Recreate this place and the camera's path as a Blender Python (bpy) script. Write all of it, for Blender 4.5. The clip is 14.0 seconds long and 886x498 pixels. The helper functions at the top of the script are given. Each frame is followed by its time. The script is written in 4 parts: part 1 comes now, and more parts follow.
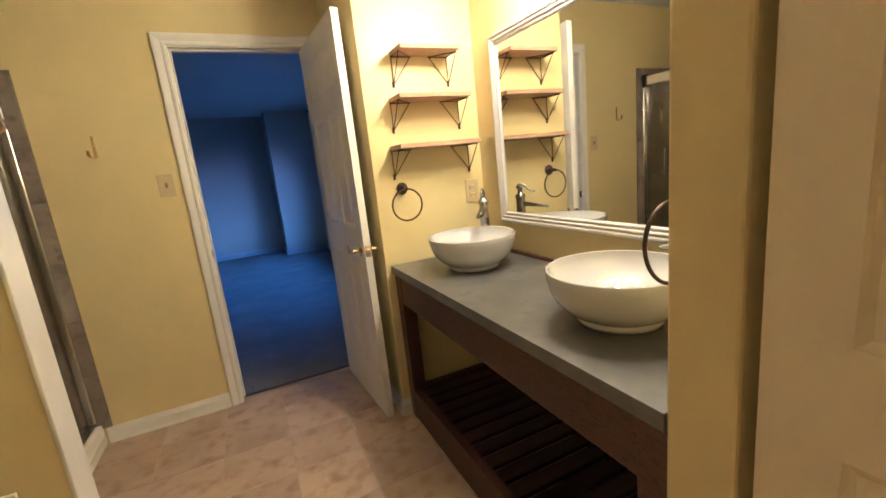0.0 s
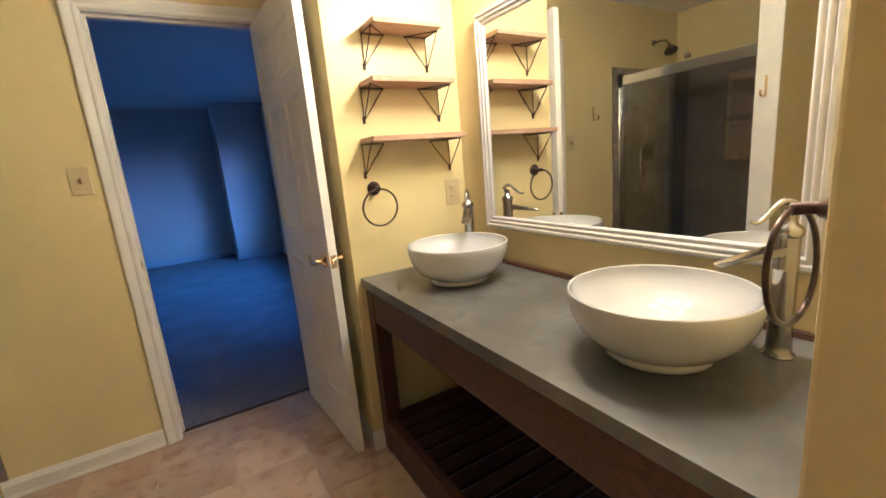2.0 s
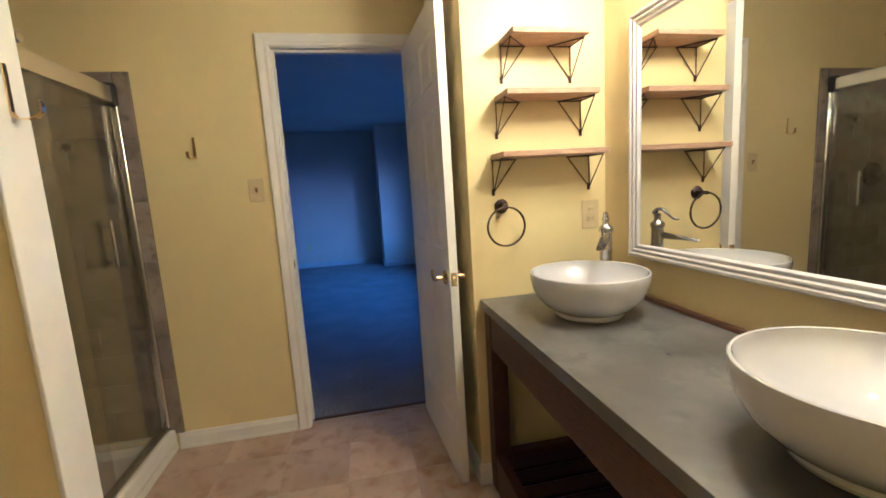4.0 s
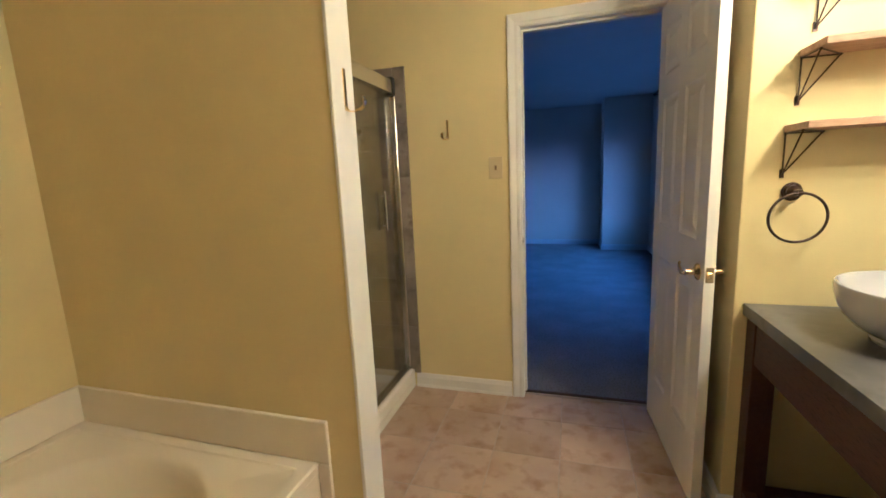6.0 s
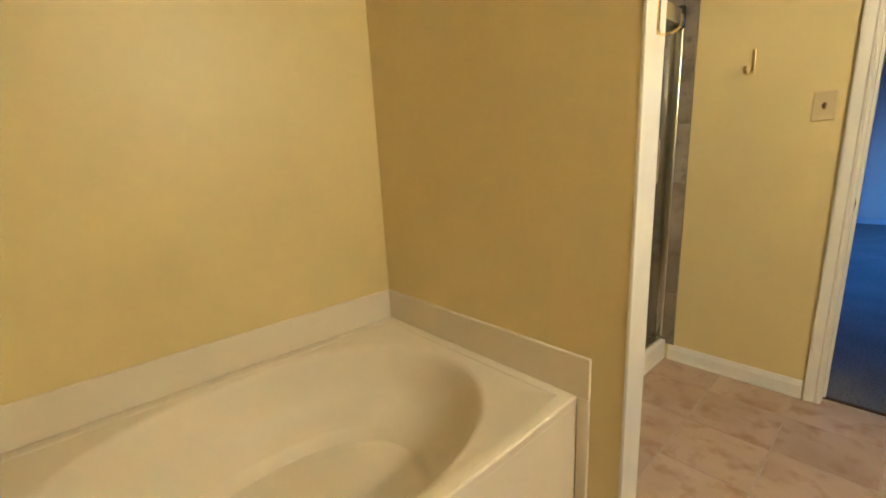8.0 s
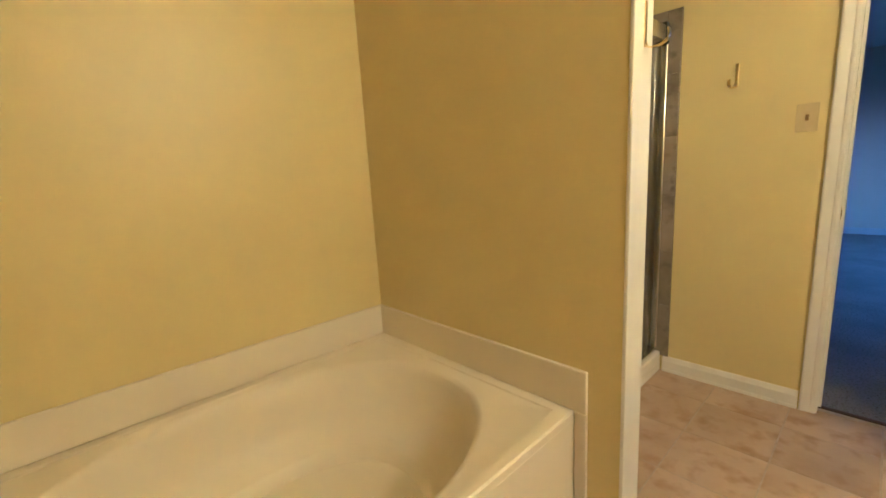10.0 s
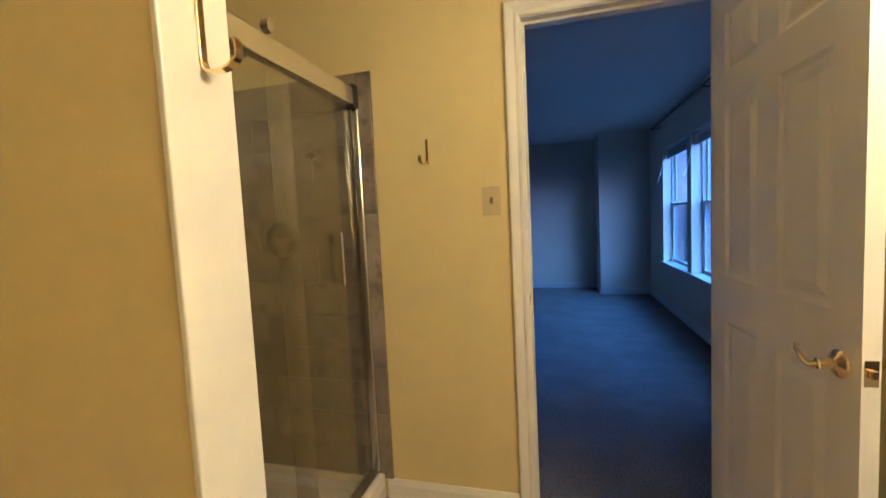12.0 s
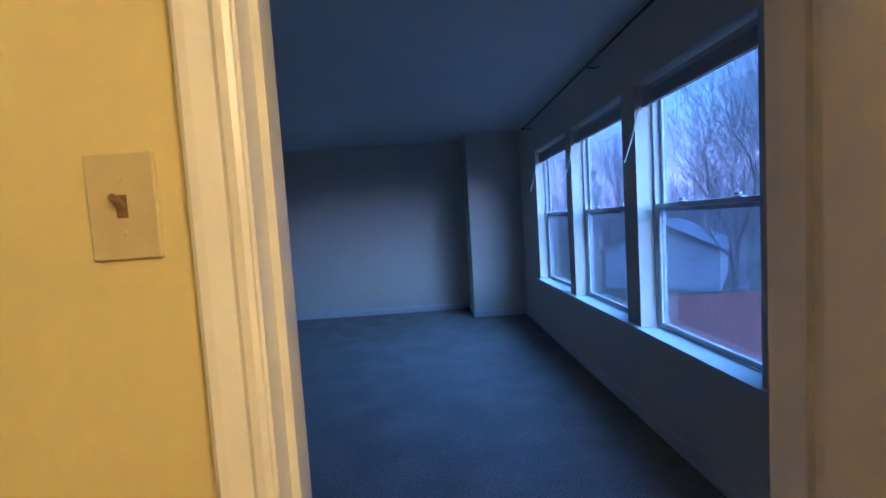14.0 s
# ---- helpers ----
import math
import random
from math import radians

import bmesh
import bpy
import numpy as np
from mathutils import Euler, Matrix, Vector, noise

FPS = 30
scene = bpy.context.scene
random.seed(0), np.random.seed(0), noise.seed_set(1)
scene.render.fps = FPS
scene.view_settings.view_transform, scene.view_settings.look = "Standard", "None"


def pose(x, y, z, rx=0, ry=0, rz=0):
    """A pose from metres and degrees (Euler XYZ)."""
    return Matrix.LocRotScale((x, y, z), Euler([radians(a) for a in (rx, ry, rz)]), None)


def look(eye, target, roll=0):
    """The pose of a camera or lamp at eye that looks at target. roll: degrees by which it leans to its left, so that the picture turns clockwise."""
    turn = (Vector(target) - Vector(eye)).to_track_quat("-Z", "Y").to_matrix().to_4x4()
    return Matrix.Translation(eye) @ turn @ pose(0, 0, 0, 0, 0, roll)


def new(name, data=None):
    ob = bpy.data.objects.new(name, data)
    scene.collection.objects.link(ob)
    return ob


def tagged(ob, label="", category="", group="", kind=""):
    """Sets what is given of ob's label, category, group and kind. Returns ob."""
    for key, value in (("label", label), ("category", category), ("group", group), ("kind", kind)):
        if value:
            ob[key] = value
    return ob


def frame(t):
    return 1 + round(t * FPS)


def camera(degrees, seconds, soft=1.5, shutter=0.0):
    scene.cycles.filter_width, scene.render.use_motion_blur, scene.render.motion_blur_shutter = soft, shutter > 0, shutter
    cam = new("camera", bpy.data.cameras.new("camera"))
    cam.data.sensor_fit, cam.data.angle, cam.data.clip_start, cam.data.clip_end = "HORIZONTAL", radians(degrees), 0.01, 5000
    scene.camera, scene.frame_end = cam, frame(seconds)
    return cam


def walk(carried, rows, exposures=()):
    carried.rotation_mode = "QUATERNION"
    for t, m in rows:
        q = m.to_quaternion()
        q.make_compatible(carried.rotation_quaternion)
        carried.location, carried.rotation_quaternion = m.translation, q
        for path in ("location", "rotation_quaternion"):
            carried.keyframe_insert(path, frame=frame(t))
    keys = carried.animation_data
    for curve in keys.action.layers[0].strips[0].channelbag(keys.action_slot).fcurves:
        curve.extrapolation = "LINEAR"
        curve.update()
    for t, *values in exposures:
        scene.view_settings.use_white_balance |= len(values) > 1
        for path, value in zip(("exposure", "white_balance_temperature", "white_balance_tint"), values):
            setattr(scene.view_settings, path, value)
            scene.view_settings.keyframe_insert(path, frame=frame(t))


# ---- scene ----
cam = camera(93.4, 14.0, soft=1.7)
PATH = [
    (0, (0.074, 1.191, 1.3), (0.886, 2.973, 0.899), -6.0),
    (0.5, (0.076, 1.322, 1.305), (0.979, 3.057, 0.892), -6.1),
    (1.5, (0.085, 1.443, 1.289), (1.082, 3.124, 0.867), -5.9),
    (2, (0.116, 1.479, 1.289), (1.1, 3.17, 0.875), -5.0),
    (4.3, (0.222, 1.577, 1.277), (0.476, 3.541, 0.997), -3.0),
    (4.5, (0.205, 1.588, 1.302), (0.374, 3.559, 1.01), -2.6),
    (5, (0.17, 1.564, 1.304), (0.102, 3.542, 1.018), -2.5),
    (5.5, (0.146, 1.559, 1.293), (-0.18, 3.51, 0.999), -2.7),
    (6, (0.114, 1.562, 1.288), (-0.472, 3.445, 0.956), -2.6),
    (6.5, (0.089, 1.567, 1.258), (-0.758, 3.341, 0.891), -2.6),
    (7, (0.06, 1.549, 1.233), (-1.036, 3.172, 0.831), -2.5),
    (7.5, (0.028, 1.51, 1.217), (-1.274, 2.967, 0.788), -2.9),
    (8, (-0.012, 1.447, 1.216), (-1.466, 2.747, 0.772), -2.9),
    (8.2, (-0.018, 1.432, 1.207), (-1.522, 2.674, 0.764), -2.9),
    (10.5, (-0.031, 1.479, 1.206), (-1.38, 2.924, 0.904), -4.0),
    (11, (-0.084, 1.671, 1.231), (-1.176, 3.33, 1.002), -3.8),
    (11.5, (-0.072, 1.903, 1.255), (-0.885, 3.721, 1.074), -3.4),
    (12, (-0.034, 2.176, 1.27), (-0.56, 4.101, 1.125), -2.8),
    (12.5, (-0.043, 2.508, 1.299), (-0.298, 4.488, 1.185), -2.7),
    (13, (-0.054, 2.831, 1.319), (-0.126, 4.828, 1.217), -2.6),
    (13.5, (0.0, 3.142, 1.308), (0.034, 5.139, 1.208), -2.8),
    (13.8, (0.039, 3.288, 1.32), (0.097, 5.284, 1.206), -3.2),
    (14, (0.050, 3.432, 1.295), (0.115, 5.427, 1.167), -3.6),
]
EXPOSURES = [
    (0, 3.25, 3750, 12), (2.2, 3.25, 3620, 13), (4.5, 3.1, 3570, 12), (6, 3.2, 3620, 10), (7, 3.45, 3700, 7), (7.5, 3.55, 3750, 6), (8.2, 3.38, 3730, 4), (10.5, 3.42, 3900, 5), (12, 3.32, 3980, 8), (12.5, 3.7, 4080, 8), (13.5, 3.45, 4200, 9), (14, 3.4, 4350, 9),
]
walk(cam, [(t, look(eye, target, roll)) for t, eye, target, roll in PATH], EXPOSURES)

# ---- light ----
BULB_POWER = 84.0
SKY_STRENGTH = 0.062

world = bpy.data.worlds.new("dusk_sky")
scene.world = world
world.use_nodes = True
wn, wl = world.node_tree.nodes, world.node_tree.links
wn.clear()
sky = wn.new("ShaderNodeTexSky")
sky.sky_type = "NISHITA"
sky.sun_disc = False
sky.sun_elevation, sky.sun_rotation = radians(9), radians(155)
sky.air_density, sky.dust_density, sky.ozone_density = 1.6, 0.6, 4.0
tc = wn.new("ShaderNodeTexCoord")
cn = wn.new("ShaderNodeTexNoise")
cn.inputs["Scale"].default_value, cn.inputs["Detail"].default_value = 3.0, 5.0
cr = wn.new("ShaderNodeValToRGB")
cr.color_ramp.elements[0].position, cr.color_ramp.elements[1].position = 0.42, 0.68
cr.color_ramp.elements[0].color, cr.color_ramp.elements[1].color = (0.35, 0.35, 0.35, 1), (0.9, 0.9, 0.9, 1)
cloud = wn.new("ShaderNodeMix")
cloud.data_type = "RGBA"
cloud.inputs["B"].default_value = (3.4, 5.5, 8.8, 1)
bg = wn.new("ShaderNodeBackground")
bg.inputs["Strength"].default_value = SKY_STRENGTH
wo = wn.new("ShaderNodeOutputWorld")
wl.new(tc.outputs["Generated"], cn.inputs["Vector"])
wl.new(cn.outputs["Fac"], cr.inputs["Fac"])
wl.new(cr.outputs["Color"], cloud.inputs["Factor"])
wl.new(sky.outputs["Color"], cloud.inputs["A"])
split, low, dusk = wn.new("ShaderNodeSeparateXYZ"), wn.new("ShaderNodeMapRange"), wn.new("ShaderNodeMix")
dusk.data_type = "RGBA"
dusk.inputs["B"].default_value = (5.2, 4.9, 7.0, 1)
low.inputs["From Min"].default_value, low.inputs["From Max"].default_value = 0.20, 0.02
low.inputs["To Min"].default_value, low.inputs["To Max"].default_value = 0.0, 0.75
wl.new(tc.outputs["Generated"], split.inputs[0])
wl.new(split.outputs["Z"], low.inputs["Value"])
wl.new(low.outputs["Result"], dusk.inputs["Factor"])
wl.new(cloud.outputs["Result"], dusk.inputs["A"])
wl.new(dusk.outputs["Result"], bg.inputs["Color"])
rise = wn.new("ShaderNodeMapRange")    # an overcast sky is brighter overhead than at the horizon
rise.inputs["To Min"].default_value, rise.inputs["To Max"].default_value = SKY_STRENGTH * 0.9, SKY_STRENGTH * 1.7
wl.new(split.outputs["Z"], rise.inputs["Value"])
side, glow, power = wn.new("ShaderNodeVectorMath"), wn.new("ShaderNodeMapRange"), wn.new("ShaderNodeMath")    # the side of the low sun is brighter
side.operation, power.operation = "DOT_PRODUCT", "MULTIPLY"
side.inputs[1].default_value = (0.42, -0.90, 0.10)
glow.inputs["From Min"].default_value, glow.inputs["To Min"].default_value, glow.inputs["To Max"].default_value = -0.35, 1.0, 5.0
wl.new(tc.outputs["Generated"], side.inputs[0])
wl.new(side.outputs["Value"], glow.inputs["Value"])
wl.new(rise.outputs["Result"], power.inputs[0])
wl.new(glow.outputs["Result"], power.inputs[1])
wl.new(power.outputs[0], bg.inputs["Strength"])
wl.new(bg.outputs["Background"], wo.inputs["Surface"])


# ---- materials ----
def material(name, base, rough=0.5, metal=0.0, var=None, scale=6.0, detail=4.0, fine=None, fine_scale=80.0,
             bump=0.0, bump_scale=200.0, rough_var=0.0, rand=0.0, stretch=(1, 1, 1), coat=0.0, spec=0.5, trans=0.0, emit=None, power=0.0, wear=0.45):
    """A principled material: base and var mixed by broad noise, fine a darker or lighter grain, rand a change from object to object."""
    m = bpy.data.materials.new(name)
    m.use_nodes = True
    n, l = m.node_tree.nodes, m.node_tree.links
    p = n["Principled BSDF"]
    p.inputs["Roughness"].default_value, p.inputs["Metallic"].default_value = rough, metal
    p.inputs["Coat Weight"].default_value, p.inputs["Specular IOR Level"].default_value = coat, spec
    p.inputs["Transmission Weight"].default_value = trans
    if emit:
        p.inputs["Emission Color"].default_value, p.inputs["Emission Strength"].default_value = (*emit, 1), power
    c = n.new("ShaderNodeTexCoord")
    mp = n.new("ShaderNodeMapping")
    mp.inputs["Scale"].default_value = stretch
    l.new(c.outputs["Object"], mp.inputs["Vector"])
    vec = mp.outputs["Vector"]
    oi = n.new("ShaderNodeObjectInfo")
    if rand:
        shift = n.new("ShaderNodeVectorMath")
        shift.operation = "MULTIPLY_ADD"
        comb = n.new("ShaderNodeCombineXYZ")
        for k in ("X", "Y", "Z"):
            l.new(oi.outputs["Random"], comb.inputs[k])
        l.new(comb.outputs[0], shift.inputs[0])
        shift.inputs[1].default_value = (37, 53, 71)
        l.new(vec, shift.inputs[2])
        vec = shift.outputs[0]
    out = None
    last = n.new("ShaderNodeRGB")
    last.outputs[0].default_value = (*base, 1)
    out = last.outputs[0]

    def noise_node(s, d=4.0):
        t = n.new("ShaderNodeTexNoise")
        t.inputs["Scale"].default_value, t.inputs["Detail"].default_value = s, d
        l.new(vec, t.inputs["Vector"])
        return t

    def mix(fac, a, b, kind="MIX"):
        x = n.new("ShaderNodeMix")
        x.data_type, x.blend_type = "RGBA", kind
        if isinstance(fac, float):
            x.inputs["Factor"].default_value = fac
        else:
            l.new(fac, x.inputs["Factor"])
        l.new(a, x.inputs["A"])
        if isinstance(b, tuple):
            x.inputs["B"].default_value = (*b, 1)
        else:
            l.new(b, x.inputs["B"])
        return x.outputs["Result"]

    def ramp(src, lo, hi):
        r = n.new("ShaderNodeMapRange")
        r.inputs["From Min"].default_value, r.inputs["From Max"].default_value = lo, hi
        l.new(src, r.inputs["Value"])
        return r.outputs["Result"]

    broad = noise_node(scale, detail)
    if var:
        out = mix(ramp(broad.outputs["Fac"], wear - 0.12, wear + 0.2), out, var)
    if fine:
        f = noise_node(fine_scale, 3.0)
        out = mix(ramp(f.outputs["Fac"], 0.5, 0.72), out, fine)
    if rand:
        hsv = n.new("ShaderNodeHueSaturation")
        r = n.new("ShaderNodeMapRange")
        r.inputs["To Min"].default_value, r.inputs["To Max"].default_value = 1 - rand, 1 + rand
        l.new(oi.outputs["Random"], r.inputs["Value"])
        l.new(r.outputs["Result"], hsv.inputs["Value"])
        l.new(out, hsv.inputs["Color"])
        out = hsv.outputs["Color"]
    l.new(out, p.inputs["Base Color"])
    if rough_var:
        r = n.new("ShaderNodeMapRange")
        r.inputs["To Min"].default_value, r.inputs["To Max"].default_value = max(0.0, rough - rough_var), rough + rough_var
        l.new(broad.outputs["Fac"], r.inputs["Value"])
        l.new(r.outputs["Result"], p.inputs["Roughness"])
    if bump:
        b = n.new("ShaderNodeBump")
        b.inputs["Strength"].default_value, b.inputs["Distance"].default_value = bump, 0.002
        f = noise_node(bump_scale, 3.0)
        l.new(f.outputs["Fac"], b.inputs["Height"])
        l.new(b.outputs["Normal"], p.inputs["Normal"])
    return m


PAINT = material("beige_wall_paint", (0.720, 0.613, 0.248), 0.40, var=(0.690, 0.585, 0.233), scale=1.7, bump=0.18, bump_scale=120, rough_var=0.08)
BEDROOM_PAINT = material("pale_bedroom_paint", (0.56, 0.53, 0.46), 0.65, var=(0.52, 0.492, 0.428), scale=1.4, bump=0.18, bump_scale=120)
CEILING = material("white_ceiling_paint", (0.84, 0.83, 0.80), 0.8, var=(0.81, 0.80, 0.77), scale=1.5, bump=0.4, bump_scale=90)
# ceiling white darkened: the dim bedroom's weak bounce light is put in its colour
BEDROOM_CEILING = material("dimmed_white_ceiling_paint", (0.62, 0.61, 0.59), 0.85, var=(0.58, 0.57, 0.55), scale=1.5, bump=0.5, bump_scale=70)
TRIM = material("white_trim_paint", (0.80, 0.77, 0.70), 0.32, var=(0.76, 0.73, 0.66), scale=9, bump=0.05, bump_scale=60, rough_var=0.06)
# mirror frame: trim white darkened in colour against the lamp's glare on its ridges
FRAMEPAINT = material("dimmed_white_frame_paint", (0.60, 0.57, 0.56), 0.5, var=(0.56, 0.53, 0.52), scale=9, bump=0.05, bump_scale=60)
# closet door white with the beige walls' bounce light put into its colour
CLOSETPAINT = material("bounce_tinted_door_paint", (0.82, 0.73, 0.52), 0.3, var=(0.78, 0.69, 0.485), scale=4, bump=0.12, bump_scale=150, stretch=(1, 1, 0.15), rough_var=0.08)
DOORPAINT = material("white_door_paint", (0.82, 0.79, 0.73), 0.38, var=(0.77, 0.74, 0.68), scale=4, bump=0.12, bump_scale=150, stretch=(1, 1, 0.15), rough_var=0.08)
TILE = material("mottled_stone_tile", (0.42, 0.305, 0.20), 0.4, var=(0.53, 0.40, 0.275), scale=4.5, detail=7, fine=(0.34, 0.225, 0.13), fine_scale=11, bump=0.3, bump_scale=30, rough_var=0.12, rand=0.1)
GROUT = material("tan_grout", (0.50, 0.42, 0.33), 0.9, var=(0.42, 0.35, 0.265), scale=30, bump=0.4, bump_scale=400)
CARPET = material("grey_carpet", (0.27, 0.258, 0.25), 0.95, var=(0.215, 0.205, 0.20), scale=3.2, fine=(0.10, 0.097, 0.097), fine_scale=95, bump=1.0, bump_scale=260, spec=0.1)
ESPRESSO = material("espresso_wood", (0.072, 0.031, 0.013), 0.42, var=(0.095, 0.042, 0.018), scale=10, spec=0.3, fine=(0.028, 0.010, 0.005), fine_scale=40, stretch=(6, 1, 6), bump=0.15, bump_scale=60, rough_var=0.08)
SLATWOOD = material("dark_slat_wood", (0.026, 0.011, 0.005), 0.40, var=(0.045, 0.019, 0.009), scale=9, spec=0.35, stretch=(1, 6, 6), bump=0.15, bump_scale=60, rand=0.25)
EDGEWOOD = material("brown_edge_wood", (0.10, 0.048, 0.024), 0.5, var=(0.14, 0.07, 0.036), scale=12, stretch=(6, 1, 6), rough_var=0.08)
COUNTER = material("grey_slate_counter", (0.080, 0.078, 0.074), 0.37, var=(0.175, 0.170, 0.160), scale=4.2, detail=5, fine=(0.078, 0.075, 0.070), fine_scale=14, bump=0.12, bump_scale=40, rough_var=0.07, wear=0.5, spec=0.95)
PORCELAIN = material("white_porcelain", (0.56, 0.55, 0.565), 0.02, coat=0.9, var=(0.545, 0.535, 0.55), scale=3)
NICKEL = material("brushed_nickel", (0.47, 0.45, 0.425), 0.22, 1.0, var=(0.40, 0.38, 0.355), scale=30, rough_var=0.06)
DARKNICKEL = material("tarnished_nickel", (0.26, 0.235, 0.20), 0.22, 1.0, var=(0.20, 0.18, 0.155), scale=20, rough_var=0.06)
CHROME = material("chrome", (0.78, 0.77, 0.75), 0.22, 1.0, rough_var=0.05)
BRONZE = material("oil_rubbed_bronze", (0.055, 0.038, 0.032), 0.3, 0.85, var=(0.1, 0.07, 0.055), scale=40, rough_var=0.08)
BRASS = material("worn_brass", (0.93, 0.76, 0.40), 0.13, 1.0, var=(0.84, 0.66, 0.31), scale=60, rough_var=0.08)
SHELFWOOD = material("raw_pine", (0.50, 0.34, 0.19), 0.6, var=(0.38, 0.24, 0.125), scale=6, fine=(0.30, 0.18, 0.09), fine_scale=22, stretch=(1.2, 9, 9), bump=0.2, bump_scale=70, rand=0.08)
AGEDTAN = material("aged_brown_plastic", (0.24, 0.15, 0.055), 0.4, var=(0.18, 0.11, 0.04), scale=60)
IVORY = material("ivory_plastic", (0.60, 0.50, 0.245), 0.35, var=(0.57, 0.47, 0.225), scale=20)
ACRYLIC = material("almond_acrylic", (0.78, 0.71, 0.56), 0.42, var=(0.76, 0.69, 0.54), scale=3, spec=0.3)
SHTILE = material("grey_plank_tile", (0.20, 0.166, 0.128), 0.4, var=(0.31, 0.265, 0.212), scale=4, detail=8, fine=(0.15, 0.125, 0.105), fine_scale=14, stretch=(1, 1, 5), bump=0.2, bump_scale=40, rough_var=0.1, rand=0.16)
SHGROUT = material("dark_grout", (0.16, 0.135, 0.108), 0.9, var=(0.19, 0.16, 0.13), scale=30)
MIRROR = material("silvered_mirror", (0.70, 0.71, 0.71), 0.015, 1.0)
RUBBER = material("black_plastic", (0.02, 0.02, 0.02), 0.5, var=(0.03, 0.03, 0.03), scale=50)
WINFRAME = material("white_vinyl", (0.52, 0.53, 0.54), 0.35, var=(0.48, 0.49, 0.50), scale=8)
SLATS = material("blind_slats", (0.42, 0.42, 0.42), 0.5, var=(0.34, 0.34, 0.34), scale=12)
BARK = material("grey_bark", (0.19, 0.17, 0.165), 0.9, var=(0.26, 0.235, 0.22), scale=5, fine=(0.05, 0.04, 0.035), fine_scale=20, bump=0.8, bump_scale=30)
FENCE = material("weathered_red_fence", (0.20, 0.075, 0.05), 0.8, var=(0.27, 0.12, 0.085), scale=2, fine=(0.12, 0.05, 0.035), fine_scale=12, rand=0.15)
SIDING = material("white_siding", (0.36, 0.36, 0.365), 0.6, var=(0.28, 0.28, 0.285), scale=1.5, bump=0.2, bump_scale=30)
ROOF = material("grey_shingles", (0.13, 0.13, 0.14), 0.9, var=(0.17, 0.17, 0.18), scale=4, fine=(0.06, 0.06, 0.06), fine_scale=20)
GRASS = material("winter_grass", (0.075, 0.075, 0.04), 0.95, var=(0.13, 0.105, 0.065), scale=0.6, detail=8, fine=(0.05, 0.05, 0.03), fine_scale=9)
FARWOOD = material("bare_woods", (0.20, 0.165, 0.165), 0.95, var=(0.26, 0.22, 0.22), scale=0.8)
BULB = material("lit_frosted_bulb", (0.9, 0.85, 0.75), 0.4, emit=(1.0, 0.592, 0.21), power=BULB_POWER)


def glass_material(name, tint, gloss, layer=0.5):
    """Thin glass: mostly clear with a mirror coat that grows at grazing angles."""
    m = bpy.data.materials.new(name)
    m.use_nodes = True
    n, l = m.node_tree.nodes, m.node_tree.links
    n.clear()
    o = n.new("ShaderNodeOutputMaterial")
    t = n.new("ShaderNodeBsdfTransparent")
    t.inputs["Color"].default_value = (*tint, 1)
    g = n.new("ShaderNodeBsdfGlossy")
    g.inputs["Roughness"].default_value = 0.02
    g.inputs["Color"].default_value = (*gloss, 1)
    f = n.new("ShaderNodeLayerWeight")
    f.inputs["Blend"].default_value = 0.5
    pw = n.new("ShaderNodeMath")
    pw.operation = "POWER"
    pw.inputs[1].default_value = 4.0
    ad = n.new("ShaderNodeMath")
    ad.operation = "MULTIPLY_ADD"
    ad.inputs[1].default_value, ad.inputs[2].default_value = 0.85, layer
    x = n.new("ShaderNodeMixShader")
    l.new(f.outputs["Facing"], pw.inputs[0])
    l.new(pw.outputs[0], ad.inputs[0])
    l.new(ad.outputs[0], x.inputs["Fac"])
    l.new(t.outputs["BSDF"], x.inputs[1])
    l.new(g.outputs["BSDF"], x.inputs[2])
    l.new(x.outputs["Shader"], o.inputs["Surface"])
    return m


SHOWERGLASS = glass_material("shower_glass", (0.88, 0.88, 0.86), (0.95, 0.95, 0.95), 0.075)
WATER = glass_material("clear_water", (0.95, 0.95, 0.95), (1.0, 1.0, 1.0), 0.25)
# tint added to darken the sky seen outside; the panes cast no shadow
PANE = glass_material("window_glass", (0.52, 0.51, 0.58), (0.9, 0.9, 0.9), 0.035)


SCREEN = material("insect_mesh", (0.22, 0.23, 0.25), 0.8)
sn, sl = SCREEN.node_tree.nodes, SCREEN.node_tree.links
s_clear, s_mix = sn.new("ShaderNodeBsdfTransparent"), sn.new("ShaderNodeMixShader")
s_mix.inputs["Fac"].default_value = 0.28
sl.new(s_clear.outputs["BSDF"], s_mix.inputs[1])
sl.new(sn["Principled BSDF"].outputs["BSDF"], s_mix.inputs[2])
sl.new(s_mix.outputs["Shader"], sn["Material Output"].inputs["Surface"])


# ---- mesh helpers ----
def part(name, bm, mat, parent=None, label="", smooth=False, kind=""):
    """Links a bmesh as one mesh object, under a thing where one is given."""
    bmesh.ops.recalc_face_normals(bm, faces=bm.faces)
    me = bpy.data.meshes.new(name)
    bm.to_mesh(me)
    bm.free()
    me.materials.append(mat)
    if smooth:
        me.shade_smooth()
        me.set_sharp_from_angle(angle=radians(38))
    ob = new(name, me)
    if parent:
        ob.parent = parent
    if label or kind:
        tagged(ob, label=label, kind=kind)
    return ob


def thing(name, at=(0, 0, 0), label="", category="", group="", kind="", turn=0.0):
    ob = new(name)
    ob.empty_display_size = 0.1
    ob.location, ob.rotation_euler = at, (0, 0, turn)
    return tagged(ob, label, category, group, kind)


